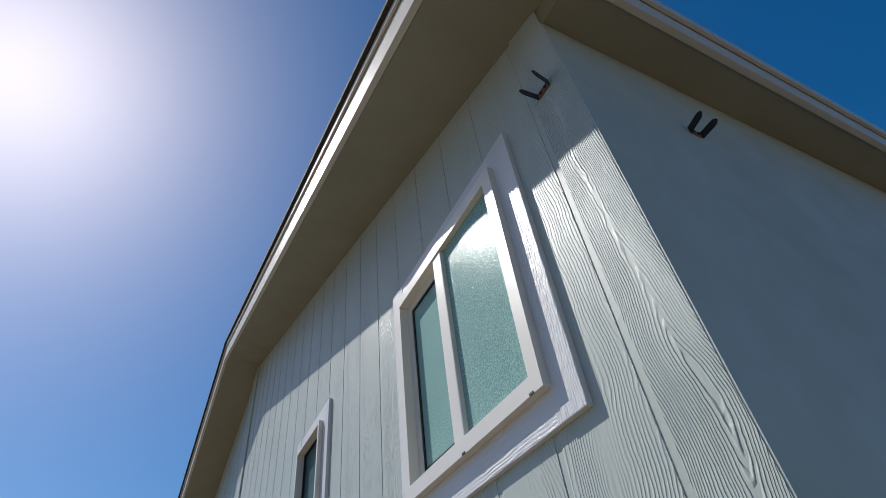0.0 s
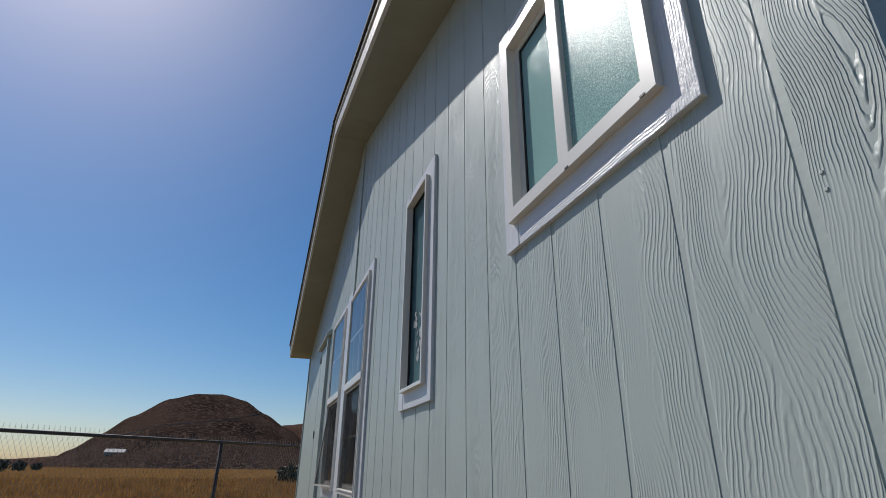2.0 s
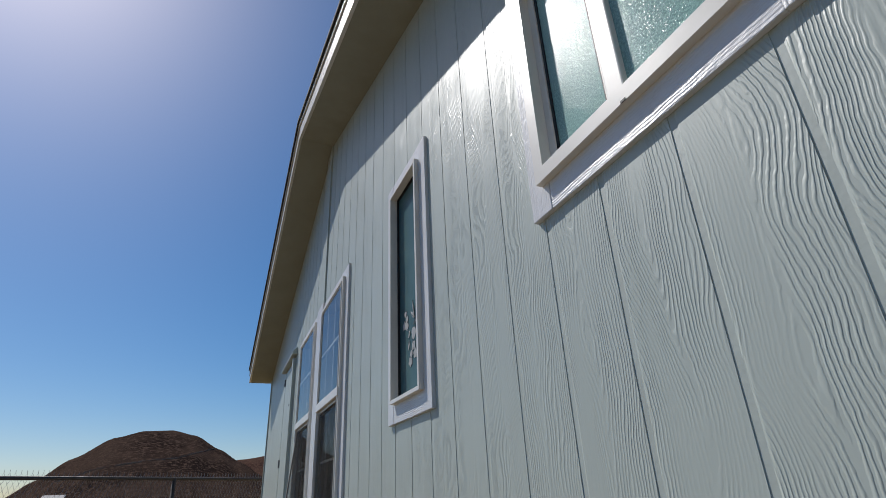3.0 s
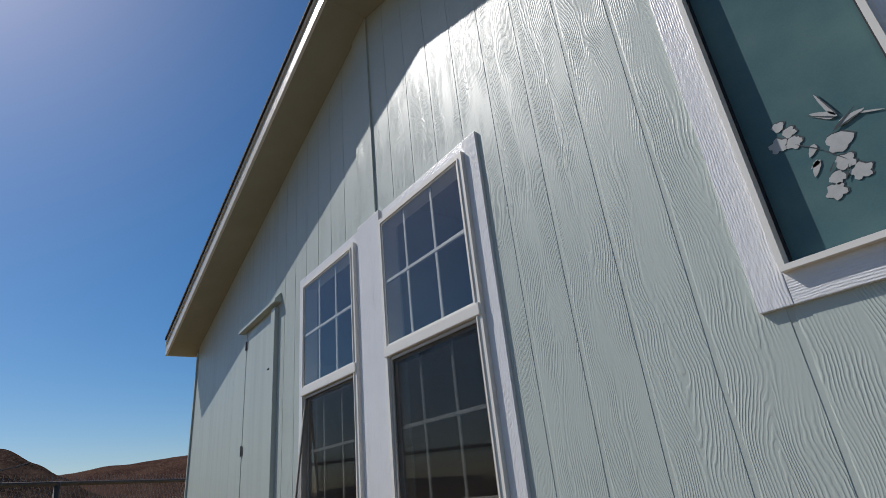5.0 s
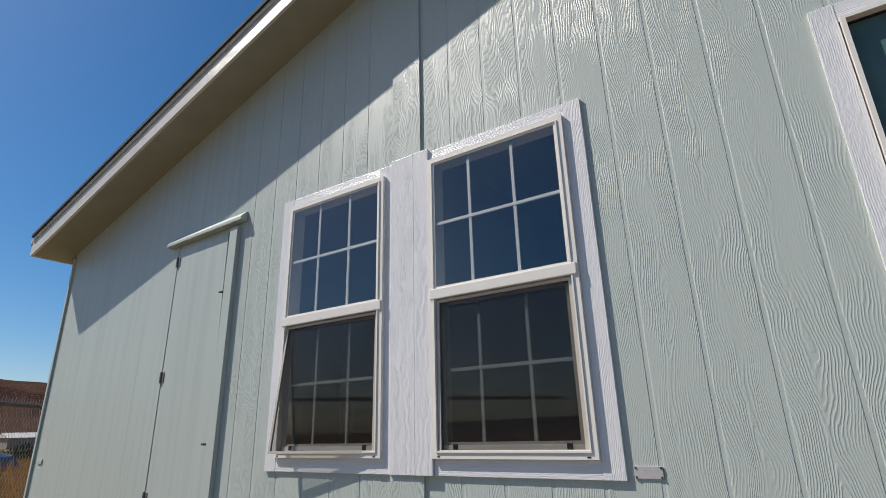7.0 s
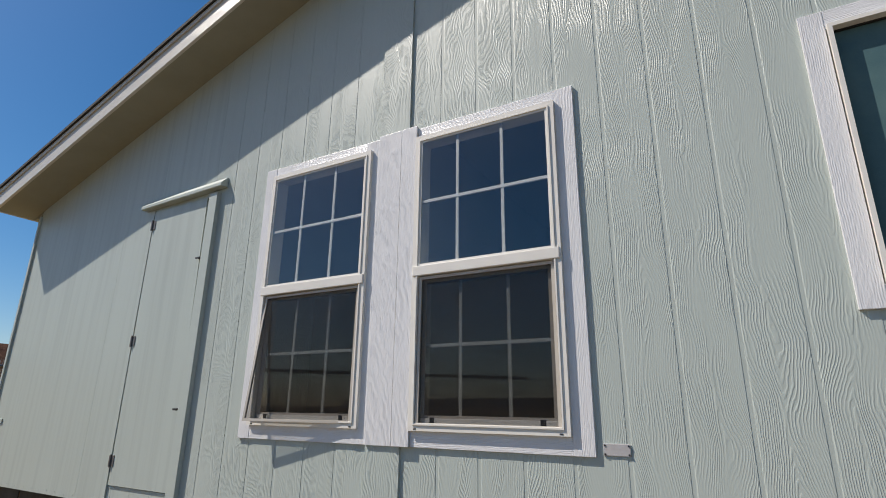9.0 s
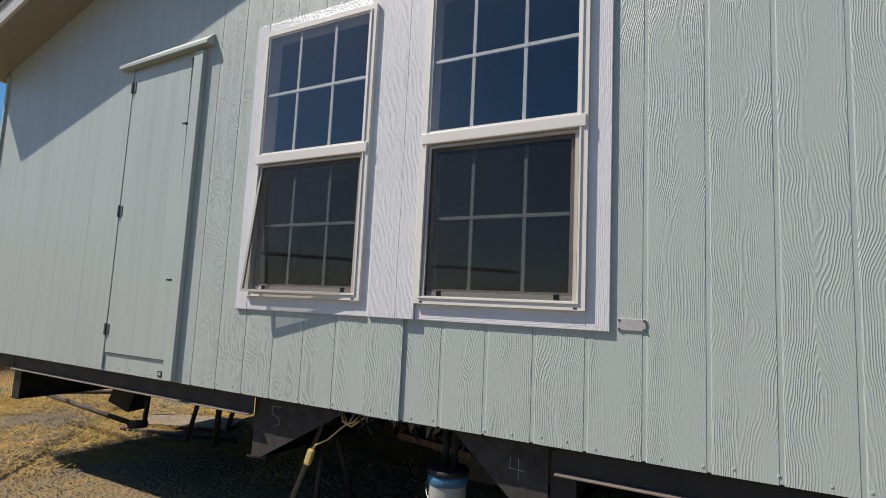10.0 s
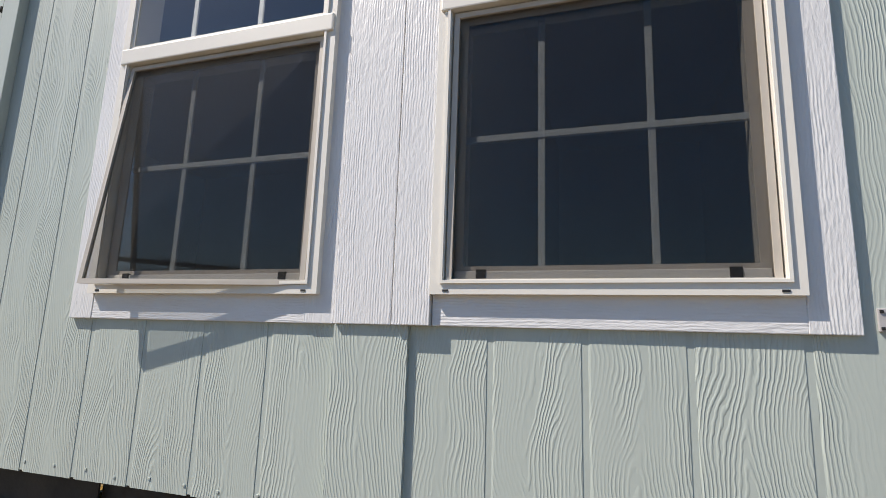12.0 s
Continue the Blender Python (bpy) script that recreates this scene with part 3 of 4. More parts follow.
for x, z, a, ln, wd in ((2.115, 2.331, 1.88, 0.084, 0.0022), (2.112, 2.326, 2.52, 0.066, 0.0022), (2.090, 2.296, 0.55, 0.070, 0.0034), (2.104, 2.300, 0.22, 0.056, 0.0024), (2.012, 2.310, -0.75, 0.070, 0.0016), (2.060, 2.262, -0.9, 0.055, 0.0016), (2.052, 2.205, 0.9, 0.028, 0.0020), (2.075, 2.172, 1.1, 0.040, 0.0020)):
    petal(bm, x, z, a, ln, wd, -0.0028)
part("outline", bm, M_DECAL_DARK, decal)

# ---- access door ----
door = thing("door_1", "sage green plywood access door with hinges and drip cap, shut", "door", kind="structure")
bm = bmesh.new()
prism(bm, [(-2.298, 1.095), (-1.668, 1.095), (-1.704, 3.004), (-2.306, 3.004)], -0.014, 0.0)
part("door_leaf", bm, M_SMOOTH, door)
bar("casing", (-1.655, -1.572, -0.036, -0.004, 0.985, 3.02), M_SMOOTH, door)
bar("casing", (-2.335, -2.312, -0.016, -0.004, 0.985, 3.02), M_SMOOTH, door)
bm = bmesh.new()
ends = [[bm.verts.new((x, y, z + h)) for y, h in ((-0.003, 0.062), (-0.012, 0.062), (-0.058, 0.012), (-0.058, -0.012), (-0.003, -0.012))] for x, z in ((-2.43, 3.040), (-1.512, 3.060))]
for k in range(5):
    bm.faces.new((ends[0][k], ends[0][(k + 1) % 5], ends[1][(k + 1) % 5], ends[1][k]))
bm.faces.new(ends[0]), bm.faces.new(ends[1])
bmesh.ops.bevel(bm, geom=bm.edges[:], offset=0.003, segments=2, affect="EDGES")
part("drip_cap", bm, M_SAGE_FLAT, door)
for z in (2.895, 2.03, 1.243):
    bm = bmesh.new()
    tube(bm, [(-2.308, -0.022, z - 0.04), (-2.308, -0.022, z + 0.04)], 0.006, 8)
    box(bm, -2.332, -2.30, -0.018, -0.0135, z - 0.035, z + 0.035, 0.001)
    box(bm, -2.304, -2.276, -0.0185, -0.0145, z - 0.035, z + 0.035, 0.001)
    part("hinge", bm, M_GALV, door, "small steel hinge")
for z in (2.56, 1.577):
    bm = bmesh.new()
    tube(bm, [(-1.69, -0.014, z), (-1.69, -0.03, z)], 0.007, 8)
    box(bm, -1.71, -1.665, -0.036, -0.029, z - 0.006, z + 0.006, 0.002)
    part("turn_latch", bm, M_STEEL, door, "small dark turn latch")
bar("latch_plate", (-1.745, -1.70, -0.0085, -0.004, 0.993, 1.026), M_STEEL, door, "small dark sticker plate")
for z in (1.002, 1.013):
    bar("print_line", (-1.738, -1.708, -0.0098, -0.0085, z, z + 0.005), M_MUNTIN, door, bevel=0)

# small plates on the siding
plate = thing("name_plate", "small blank painted plate screwed to the siding", "plate")
bar("plate", (0.937, 1.038, -0.010, -0.004, 1.438, 1.482), M_PLATE, plate, bevel=0.002)
for x in (0.943, 1.032):
    for z in (1.444, 1.476):
        bar("screw", (x - 0.003, x + 0.003, -0.013, -0.010, z - 0.003, z + 0.003), M_STEEL, plate, bevel=0.001)
tag = thing("corner_bracket", "small painted cover plate low on the siding", "plate")
bar("plate", (-4.06, -3.985, -0.012, -0.004, 1.44, 1.475), M_SAGE_FLAT, tag, bevel=0.002)


def u_bracket(at, turn, label):
    """An empty steel bracket: two bent arms on a plate."""
    b = thing("steel_bracket", label, "bracket", at, "gable brackets")
    b.rotation_euler.z = turn
    b.scale = (0.52, 0.52, 0.52)
    bm = bmesh.new()
    box(bm, -0.04, 0.04, -0.006, 0.0, -0.022, 0.022, 0.003)
    part("plate", bm, M_RUST, b)
    for side in (-1, 1):
        bm = bmesh.new()
        rows = []
        for k in range(8):
            t = k / 7
            wide = 0.022 * (1.0 if t < 0.75 else math.sqrt(max(0.05, 1 - ((t - 0.75) / 0.25) ** 2)))
            px, py = side * (0.040 + 0.012 * t), -0.004 - 0.10 * t
            rows.append([bm.verts.new((px + side * d, py, 0.014 * t + e)) for d, e in ((0, -wide), (0, wide), (0.006, wide), (0.006, -wide))])
        for p, q in zip(rows, rows[1:]):
            for k in range(4):
                bm.faces.new((p[k], p[(k + 1) % 4], q[(k + 1) % 4], q[k]))
        bm.faces.new(rows[0]), bm.faces.new(rows[-1])
        part("ear", bm, M_STEEL, b)
        bm = bmesh.new()
        tube(bm, [(side * 0.018, -0.005, 0.0), (side * 0.018, -0.013, 0.0)], 0.008, 8)
        part("bolt", bm, M_STEEL, b)
    return b


u_bracket((4.045, -0.010, 3.03), 0, "rusty empty steel bracket on the corner board")
u_bracket((X_R + 0.004, 0.40, 2.965), radians(90), "dark empty steel bracket on the shaded side wall")

# ---- steel chassis under the floor ----


def i_beam(x, label):
    b = thing("i_beam", label, "steel beam", (x, 0.10, 0), "chassis beams")
    z0, z1 = 0.62, 0.95
    bar("web", (-0.005, 0.005, 0.0, DEPTH - 0.3, z0 + 0.008, z1 - 0.008), M_STEEL, b, bevel=0)
    for z in (z0, z1 - 0.008):
        bar("flange", (-0.055, 0.055, 0.0, DEPTH - 0.3, z, z + 0.008), M_STEEL, b, bevel=0.001)
    bar("end_plate", (-0.004, 0.10, -0.012, -0.001, z0 + 0.01, z1 - 0.01), M_STEEL, b, bevel=0.001)
    return b


for x in (-3.64, -1.0, 0.672, 3.25):
    i_beam(x, "black steel chassis beam under the house")


def cross_channel(x0, x1):
    c = thing("cross_channel", "black steel channel along the house foot with flange in a dusty sunlit tone", "steel beam", (0, 0, 0), "chassis channels")
    bar("web", (x0, x1, 0.058, 0.064, 0.868, 0.952), M_STEEL, c, bevel=0)
    # sunlight along the flange is put into its paler colour
    bar("flange", (x0, x1, 0.020, 0.062, 0.861, 0.867), M_DUSTY_LIT, c, "lower flange in a dusty sunlit tone", bevel=0.001)


cross_channel(-3.58, -0.985)
cross_channel(0.70, 3.19)
bar_l = thing("cross_channel", "black steel channel stub at the house corner", "steel beam", (0, 0, 0), "chassis channels")
bar("web", (-4.14, -3.60, 0.058, 0.064, 0.868, 0.952), M_STEEL, bar_l, bevel=0)


def outrigger(points, label, marks):
    o = thing("outrigger", label, "steel bracket", (0, 0, 0), "outriggers")
    bm = bmesh.new()
    prism(bm, points, 0.080, 0.086)
    part("plate", bm, M_PLATE_STEEL, o)
    for n, (a, b) in enumerate(zip(marks, marks[1:])):
        if a and b:
            bm = bmesh.new()
            tube(bm, [(a[0], 0.0788, a[1]), (b[0], 0.0788, b[1])], 0.0022, 4)
            part("chalk_stroke", bm, M_CHALK, o)
    return o


outrigger([(-0.994, 0.64), (-0.93, 0.64), (-0.36, 0.955), (-0.994, 0.955)], "black steel outrigger plate with a chalked number five",
          [(-0.80, 0.92), (-0.86, 0.917), (-0.865, 0.875), (-0.815, 0.865), (-0.805, 0.83), (-0.85, 0.815)])
outrigger([(0.66, 0.60), (0.64, 0.60), (0.22, 0.955), (0.66, 0.955)], "black steel outrigger plate with a chalked number four",
          [(0.50, 0.885), (0.495, 0.84), (0.56, 0.838), None, (0.535, 0.885), (0.535, 0.80)])
# jack stand under the beam
stand = thing("jack_stand", "dark steel jack stand under a chassis beam", "jack stand", (-0.86, 0.55, GROUND))
for k, (dx, dy) in enumerate(((-0.22, -0.10), (0.02, -0.12), (0.12, 0.2))):
    bm = bmesh.new()
    tube(bm, [(dx, dy, 0.0), (dx * 0.12, dy * 0.12, 0.62)], 0.017, 8)
    # the front leg's tan holds painted sunlight as well as dust
    part("leg", bm, M_STEEL if k else M_DUSTY_LIT, stand, smooth=True)
bm = bmesh.new()
box(bm, -0.06, 0.06, -0.05, 0.05, 0.60, 0.64, 0.004)
part("top_plate", bm, M_STEEL, stand)

# yellow cord with a plug block
cord = thing("hanging_cord", "yellow electric cord hanging from the joint", "cord")
bm = bmesh.new()
tube(bm, [(-0.34, 0.12, 0.955), (-0.36, 0.10, 0.90), (-0.40, 0.09, 0.87), (-0.48, 0.085, 0.80), (-0.55, 0.08, 0.765), (-0.565, 0.08, 0.74)], 0.0045, 7)
part("cable", bm, M_YELLOW, cord, smooth=True)
bm = bmesh.new()
tube(bm, [(-0.44, 0.13, 0.955), (-0.40, 0.10, 0.90), (-0.34, 0.09, 0.885), (-0.28, 0.12, 0.935)], 0.006, 7)
tube(bm, [(-0.30, 0.12, 0.95), (-0.33, 0.09, 0.905), (-0.37, 0.095, 0.895), (-0.41, 0.12, 0.93)], 0.005, 7)
part("loop", bm, M_YELLOW, cord, smooth=True)
bm = bmesh.new()
box(bm, -0.017, 0.017, -0.012, 0.012, -0.040, 0.040, 0.006)
bmesh.ops.transform(bm, matrix=pose(-0.585, 0.08, 0.70, 0, 18, 0), verts=bm.verts)
part("plug", bm, M_YELLOW, cord, "pale yellow plug block")

# torn sheeting and wires at the joint
rng = random.Random(8)
rags = thing("torn_sheeting", "torn dark sheeting and wires hanging from the joint", "sheeting", kind="stuff")
bm = bmesh.new()
for k in range(46):
    x, y = rng.uniform(-0.35, 0.28), rng.uniform(0.08, 0.35)
    p = Vector((x, y, 0.957))
    pts = [p]
    for s in range(4):
        p = p + Vector((rng.uniform(-0.04, 0.04), rng.uniform(-0.02, 0.02), -rng.uniform(0.005, 0.035)))
        pts.append(p)
    tube(bm, pts, rng.uniform(0.002, 0.006), 5)
part("wires", bm, M_DARK, rags)
bm = bmesh.new()
for k in range(16):
    x, y, a = rng.uniform(-0.30, 0.22), rng.uniform(0.07, 0.2), rng.uniform(-0.6, 0.6)
    w, h = rng.uniform(0.02, 0.05), rng.uniform(0.02, 0.07)
    prism(bm, [(x, 0.958), (x + w, 0.958), (x + w * 0.7 + a * 0.03, 0.957 - h * 0.6), (x + w * 0.3 + a * 0.05, 0.957 - h)], y, y + 0.002)
part("rags", bm, plain("grey_rag", (0.16, 0.15, 0.14), 0.9, vary=0.5, scale=40), rags)

# bucket with blue band and wire handle
bucket = thing("bucket", "white plastic bucket with a blue band and wire handle", "bucket", (0.165, 0.17, GROUND + 0.30))
bucket.scale = (0.72, 0.72, 1.0)
bm = bmesh.new()
lathe(bm, [(0.0, 0.0), (0.105, 0.0), (0.108, 0.01), (0.122, 0.24), (0.122, 0.30), (0.116, 0.30), (0.102, 0.015), (0.0, 0.012)], 0, 0)
part("pail", bm, M_BUCKET, bucket, smooth=True)
bm = bmesh.new()
lathe(bm, [(0.1235, 0.245), (0.1275, 0.247), (0.1275, 0.285), (0.1235, 0.287)], 0, 0)
part("band", bm, M_BLUE, bucket, "blue plastic band", smooth=True)
bm = bmesh.new()
lathe(bm, [(0.0, 0.300), (0.10, 0.300), (0.128, 0.303), (0.130, 0.29), (0.133, 0.29), (0.133, 0.312), (0.10, 0.314), (0.0, 0.314)], 0, 0)
part("lid", bm, M_DARK, bucket, "black lid", smooth=True)
bm = bmesh.new()
tube(bm, [(0.13 * math.cos(a), -0.02 - 0.13 * math.sin(a) * 0.9, 0.265 - 0.09 * math.sin(a)) for a in (math.pi * k / 14 for k in range(15))], 0.002, 6)
part("handle", bm, M_WIRE, bucket)
bar("paper_label", (-0.07, 0.03, -0.125, -0.121, 0.06, 0.17), M_DECAL, bucket, "torn white paper label", bevel=0)

bucket_block = bar("concrete_block", (-0.10, 0.10, -0.10, 0.10, 0, 0.30), plain("concrete", (0.30, 0.29, 0.27), 0.9, vary=0.3, scale=25, relief=0.002), None, bevel=0.008)
bucket_block.location = (0.165, 0.17, GROUND)
tagged(bucket_block, "grey concrete block under the bucket", "block")
drain = thing("drain_pipe", "two black pipes running down into the bucket", "pipe", (0.165, 0.17, 0))
for k in (-0.022, 0.024):
    bm = bmesh.new()
    tube(bm, [(k, 0.01, GROUND + 0.612), (k, 0.01, 0.956)], 0.018, 10)
    part("pipe", bm, M_DARK, drain, smooth=True)

rock_m = plain("lump_stone", (0.45, 0.40, 0.33), 0.9, vary=0.3, scale=14, relief=0.003)


def lump(name, at, size, material, label, category, seed):
    bm = bmesh.new()
    bmesh.ops.create_icosphere(bm, subdivisions=2, radius=1)
    for v in bm.verts:
        n = noise.noise(v.co * 1.3 + Vector((seed, 0, 0))) * 0.35 + 1
        v.co = Vector((v.co.x * size[0], v.co.y * size[1], v.co.z * size[2])) * n
    ob = part(name, bm, material, None, smooth=True)
    ob.location = at
    return tagged(ob, label, category)


lump("stone", (-0.05, 0.02, GROUND + 0.03), (0.10, 0.08, 0.06), rock_m, "pale rounded stone beside the bucket", "stone", 2)
# blocks and boards in the dark under the floor
for k, (x, y, z, w, d, h) in enumerate(((-0.35, 2.0, 0, 0.5, 0.3, 0.2), (0.1, 2.3, 0, 0.4, 0.4, 0.4), (-0.9, 2.6, 0, 0.6, 0.2, 0.15))):
    b = bar("support_block", (-w / 2, w / 2, -d / 2, d / 2, 0, h), M_RUST, None, bevel=0.012)
    b.location, b.rotation_euler.z = (x, y, GROUND + z), 0.3 * k
    tagged(b, "dusty brown timber block under the house", "block", "support blocks")
bm = bmesh.new()
box(bm, -0.25, 0.25, -0.05, 0.05, -0.02, 0.02, 0.004)
plank = part("plank", bm, M_RUST)
plank.matrix_world = pose(-0.35, 1.0, 0.62, 0, 8, 10)
tagged(plank, "red-brown board wedged under the floor", "board")

# tow frame lying behind the left half
tow = thing("tow_frame", "dark steel tow frame and axle under the house", "tow frame", (0, 0, 0))
for a, b, r in (((-4.9, 0.95, 0.40), (-3.25, 0.9, 0.33), 0.022), ((-4.9, 1.0, 0.42), (-3.9, 2.1, 0.40), 0.022), ((-3.3, 0.85, 0.34), (-3.16, 0.9, 0.36), 0.035), ((-3.18, 0.9, 0.36), (-3.18, 0.92, 0.62), 0.02),
                ((-3.0, 1.2, 0.18), (-2.85, 1.2, 0.66), 0.02), ((-2.75, 1.3, 0.16), (-2.72, 1.3, 0.66), 0.026), ((-2.62, 1.3, 0.3), (-2.5, 1.3, 0.62), 0.02), ((-4.0, 2.6, 0.55), (-1.2, 2.6, 0.55), 0.03)):
    bm = bmesh.new()
    tube(bm, [a, b], r, 10)
    part("bar", bm, M_TOW, tow, smooth=True)
bm = bmesh.new()
box(bm, -0.12, 0.12, -0.1, 0.1, -0.09, 0.09, 0.012)
bmesh.ops.transform(bm, matrix=pose(-3.5, 0.95, 0.55, 0, 20, 15), verts=bm.verts)
part("battery_box", bm, M_DARK, tow)
bm = bmesh.new()
lathe(bm, [(0.03, 0.50), (0.035, 0.51), (0.035, 0.60), (0.03, 0.61)], -2.73, 1.27, 14)
part("rusty_collar", bm, M_RUST, tow)
sheet = bar("metal_sheet", (-0.5, 0.5, -0.22, 0.22, 0, 0.012), M_STONE, None)
sheet.matrix_world = pose(-3.7, 1.75, GROUND + 0.012, 1, 0, 24)
tagged(sheet, "grey sheet of board lying on straw", "sheet")
pipe_bm = bmesh.new()
tube(pipe_bm, [(-3.9, 1.15, GROUND + 0.02), (-3.2, 1.32, GROUND + 0.025), (-2.7, 1.5, GROUND + 0.02)], 0.018, 8)
tagged(part("pipe", pipe_bm, M_STEEL, None, smooth=True), "dark pipe lying on the ground", "pipe")

# ---- fence ----
F0, F1 = Vector((-1.2, -4.75, 0)), Vector((-9.4, 4.55, 0))
along = (F1 - F0).normalized()
across = Vector((-along.y, along.x, 0))
length = (F1 - F0).length
fence = thing("chain_link_fence", "galvanised chain-link fence with dark posts and top rail", "fence", kind="structure")
RAIL = 2.0
s_post = (Vector((-4.395, -1.127, 0)) - F0).dot(along)
for k in range(-2, 4):
    s = s_post + 2.9 * k
    if 0 <= s <= length:
        p = F0 + along * s
        bm = bmesh.new()
        tube(bm, [(p.x, p.y, GROUND - 0.1), (p.x, p.y, RAIL + 0.01)], 0.026, 12)
        part("post", bm, M_PIPE, fence, smooth=True)
bm = bmesh.new()
tube(bm, [F0 + Vector((0, 0, RAIL)), F1 + Vector((0, 0, RAIL))], 0.021, 12)
part("top_rail", bm, M_PIPE, fence, smooth=True)
verts, faces = [], []
D = 0.055


def wire(a, b, r=0.0016):
    a, b = Vector(a), Vector(b)
    d = (b - a).normalized()
    u = d.orthogonal().normalized()
    v = d.cross(u)
    n = len(verts)
    for p in (a, b):
        for k in range(3):
            t = math.tau * k / 3
            verts.append(tuple(p + (u * math.cos(t) + v * math.sin(t)) * r))
    for k in range(3):
        faces.append((n + k, n + (k + 1) % 3, n + 3 + (k + 1) % 3, n + 3 + k))


rows_n = int((RAIL + 0.05 - GROUND - 0.03) / D)
for c in range(int(length / D)):
    for r in range(rows_n):
        s0 = (c + (r % 2) * 0.5) * D
        s1 = (c + ((r + 1) % 2) * 0.5) * D
        s2 = s1 + D if r % 2 else s1
        z0, z1 = GROUND + 0.03 + r * D, GROUND + 0.03 + (r + 1) * D
        off = across * 0.024
        p0 = F0 + along * s0 + off
        a = F0 + along * (s0 + 0.5 * D) + off
        b = F0 + along * (s0 - 0.5 * D) + off
        wire((p0.x, p0.y, z0), (a.x, a.y, z1))
        wire((p0.x, p0.y, z0), (b.x, b.y, z1))
    p = F0 + along * (c * D) + across * 0.024
    wire((p.x, p.y, GROUND + 0.03 + rows_n * D), (p.x + 0.006, p.y, GROUND + 0.06 + rows_n * D), 0.002)
me = bpy.data.meshes.new("wire_mesh")
me.from_pydata(verts, [], faces)
me.materials.append(M_WIRE)
net = new("wire_mesh", me)
net.parent = fence
tagged(net, "diamond wire mesh", kind="stuff")

# ---- ground ----
bm = bmesh.new()
radii = [0.0] + [0.6 * 1.16 ** k for k in range(62)]
rings_ = []
for r in radii:
    row = []
    for k in range(72):
        a = math.tau * k / 72
        x, y = r * math.cos(a), r * math.sin(a)
        z = GROUND - 0.02 + 0.018 * noise.noise(Vector((x * 0.8, y * 0.8, 0))) * min(1, r) if r < 60 else GROUND - 0.02
        row.append(bm.verts.new((x, y, z)))
    rings_.append(row)
for p, q in zip(rings_[1:], rings_[2:]):
    for k in range(72):
        bm.faces.new((p[k], p[(k + 1) % 72], q[(k + 1) % 72], q[k]))
bm.faces.new(rings_[1])
for v in rings_[0]:
    bm.verts.remove(v)
tagged(part("ground", bm, M_GROUND, None, smooth=True), "dry ground of gravel, straw and brown field", "ground", kind="structure")


def cloud(name, count, make, material, label, category):
    """Many small loose pieces as one mesh."""
    vs, fs = [], []
    for _ in range(count):
        v, f = make()
        n = len(vs)
        vs += v
        fs += [tuple(i + n for i in q) for q in f]
    me = bpy.data.meshes.new(name)
    me.from_pydata(vs, [], fs)
    me.materials.append(material)
    return tagged(new(name, me), label, category, kind="stuff")


rng = random.Random(11)
OCT = [(0, 2, 4), (2, 1, 4), (1, 3, 4), (3, 0, 4), (2, 0, 5), (1, 2, 5), (3, 1, 5), (0, 3, 5)]


def pebble():
    x, y = rng.uniform(-5.0, 0.6), rng.uniform(-1.2, 2.0)
    r = rng.uniform(0.004, 0.008)
    c = Vector((x, y, GROUND - 0.017))
    e = Euler((rng.random() * 6, rng.random() * 6, rng.random() * 6)).to_matrix()
    pts = [(1.2, 0, 0), (-1.1, 0, 0), (0, 0.9, 0), (0, -0.9, 0), (0, 0, 0.7), (0, 0, -0.7)]
    return [tuple(c + e @ (Vector(p) * r)) for p in pts], OCT


cloud("gravel", 14000, pebble, M_STONE, "loose tan gravel beside the house", "gravel")


def straw_blade():
    while True:
        x, y = rng.uniform(-7.5, -1.5), rng.uniform(-0.6, 4.0)
        if noise.noise(Vector((x * 0.9, y * 0.9, 3))) + (-x - 3.2) * 0.18 + rng.uniform(-0.25, 0.25) > 0.14:
            break
    a, ln = rng.random() * 6.28, rng.uniform(0.04, 0.14)
    c = Vector((x, y, GROUND - 0.008 + rng.uniform(0, 0.02)))
    d = Vector((math.cos(a) * ln, math.sin(a) * ln, rng.uniform(-0.005, 0.04)))
    s = Vector((-math.sin(a), math.cos(a), 0)) * 0.0025
    return [tuple(c - s), tuple(c + s), tuple(c + d + s), tuple(c + d - s)], [(0, 1, 2, 3)]


cloud("straw_litter", 22000, straw_blade, M_STRAW, "yellow straw lying on gravel", "straw")


def grass_tuft():
    a = rng.uniform(radians(148), radians(206))
    r = 9.5 * (7.5 ** rng.random())
    cx, cy = r * math.cos(a), r * math.sin(a) - 0.5
    vs, fs = [], []
    h = rng.uniform(0.25, 0.75) * (0.7 + 0.6 * noise.noise(Vector((cx * 0.15, cy * 0.15, 0))))
    for _ in range(7):
        b, w = rng.random() * 6.28, rng.uniform(0.006, 0.016) * (1 + r * 0.02)
        c = Vector((cx + rng.uniform(-0.25, 0.25), cy + rng.uniform(-0.25, 0.25), GROUND - 0.03))
        t = c + Vector((math.cos(b) * h * 0.35, math.sin(b) * h * 0.35, h))
        s = Vector((-math.sin(b), math.cos(b), 0)) * w
        n = len(vs)
        vs += [tuple(c - s), tuple(c + s), tuple(t)]
        fs.append((n, n + 1, n + 2))
    return vs, fs


cloud("dry_grass", 12000, grass_tuft, M_GRASS, "brown dry grass across the field", "grass")


# ---- shrub, tarp, far house and hills ----
def polar(az, d):
    """A place seen from the walk: degrees from -x towards +y, and metres."""
    return Vector((2.5 - d * math.cos(radians(az)), -1.0 + d * math.sin(radians(az)), GROUND))


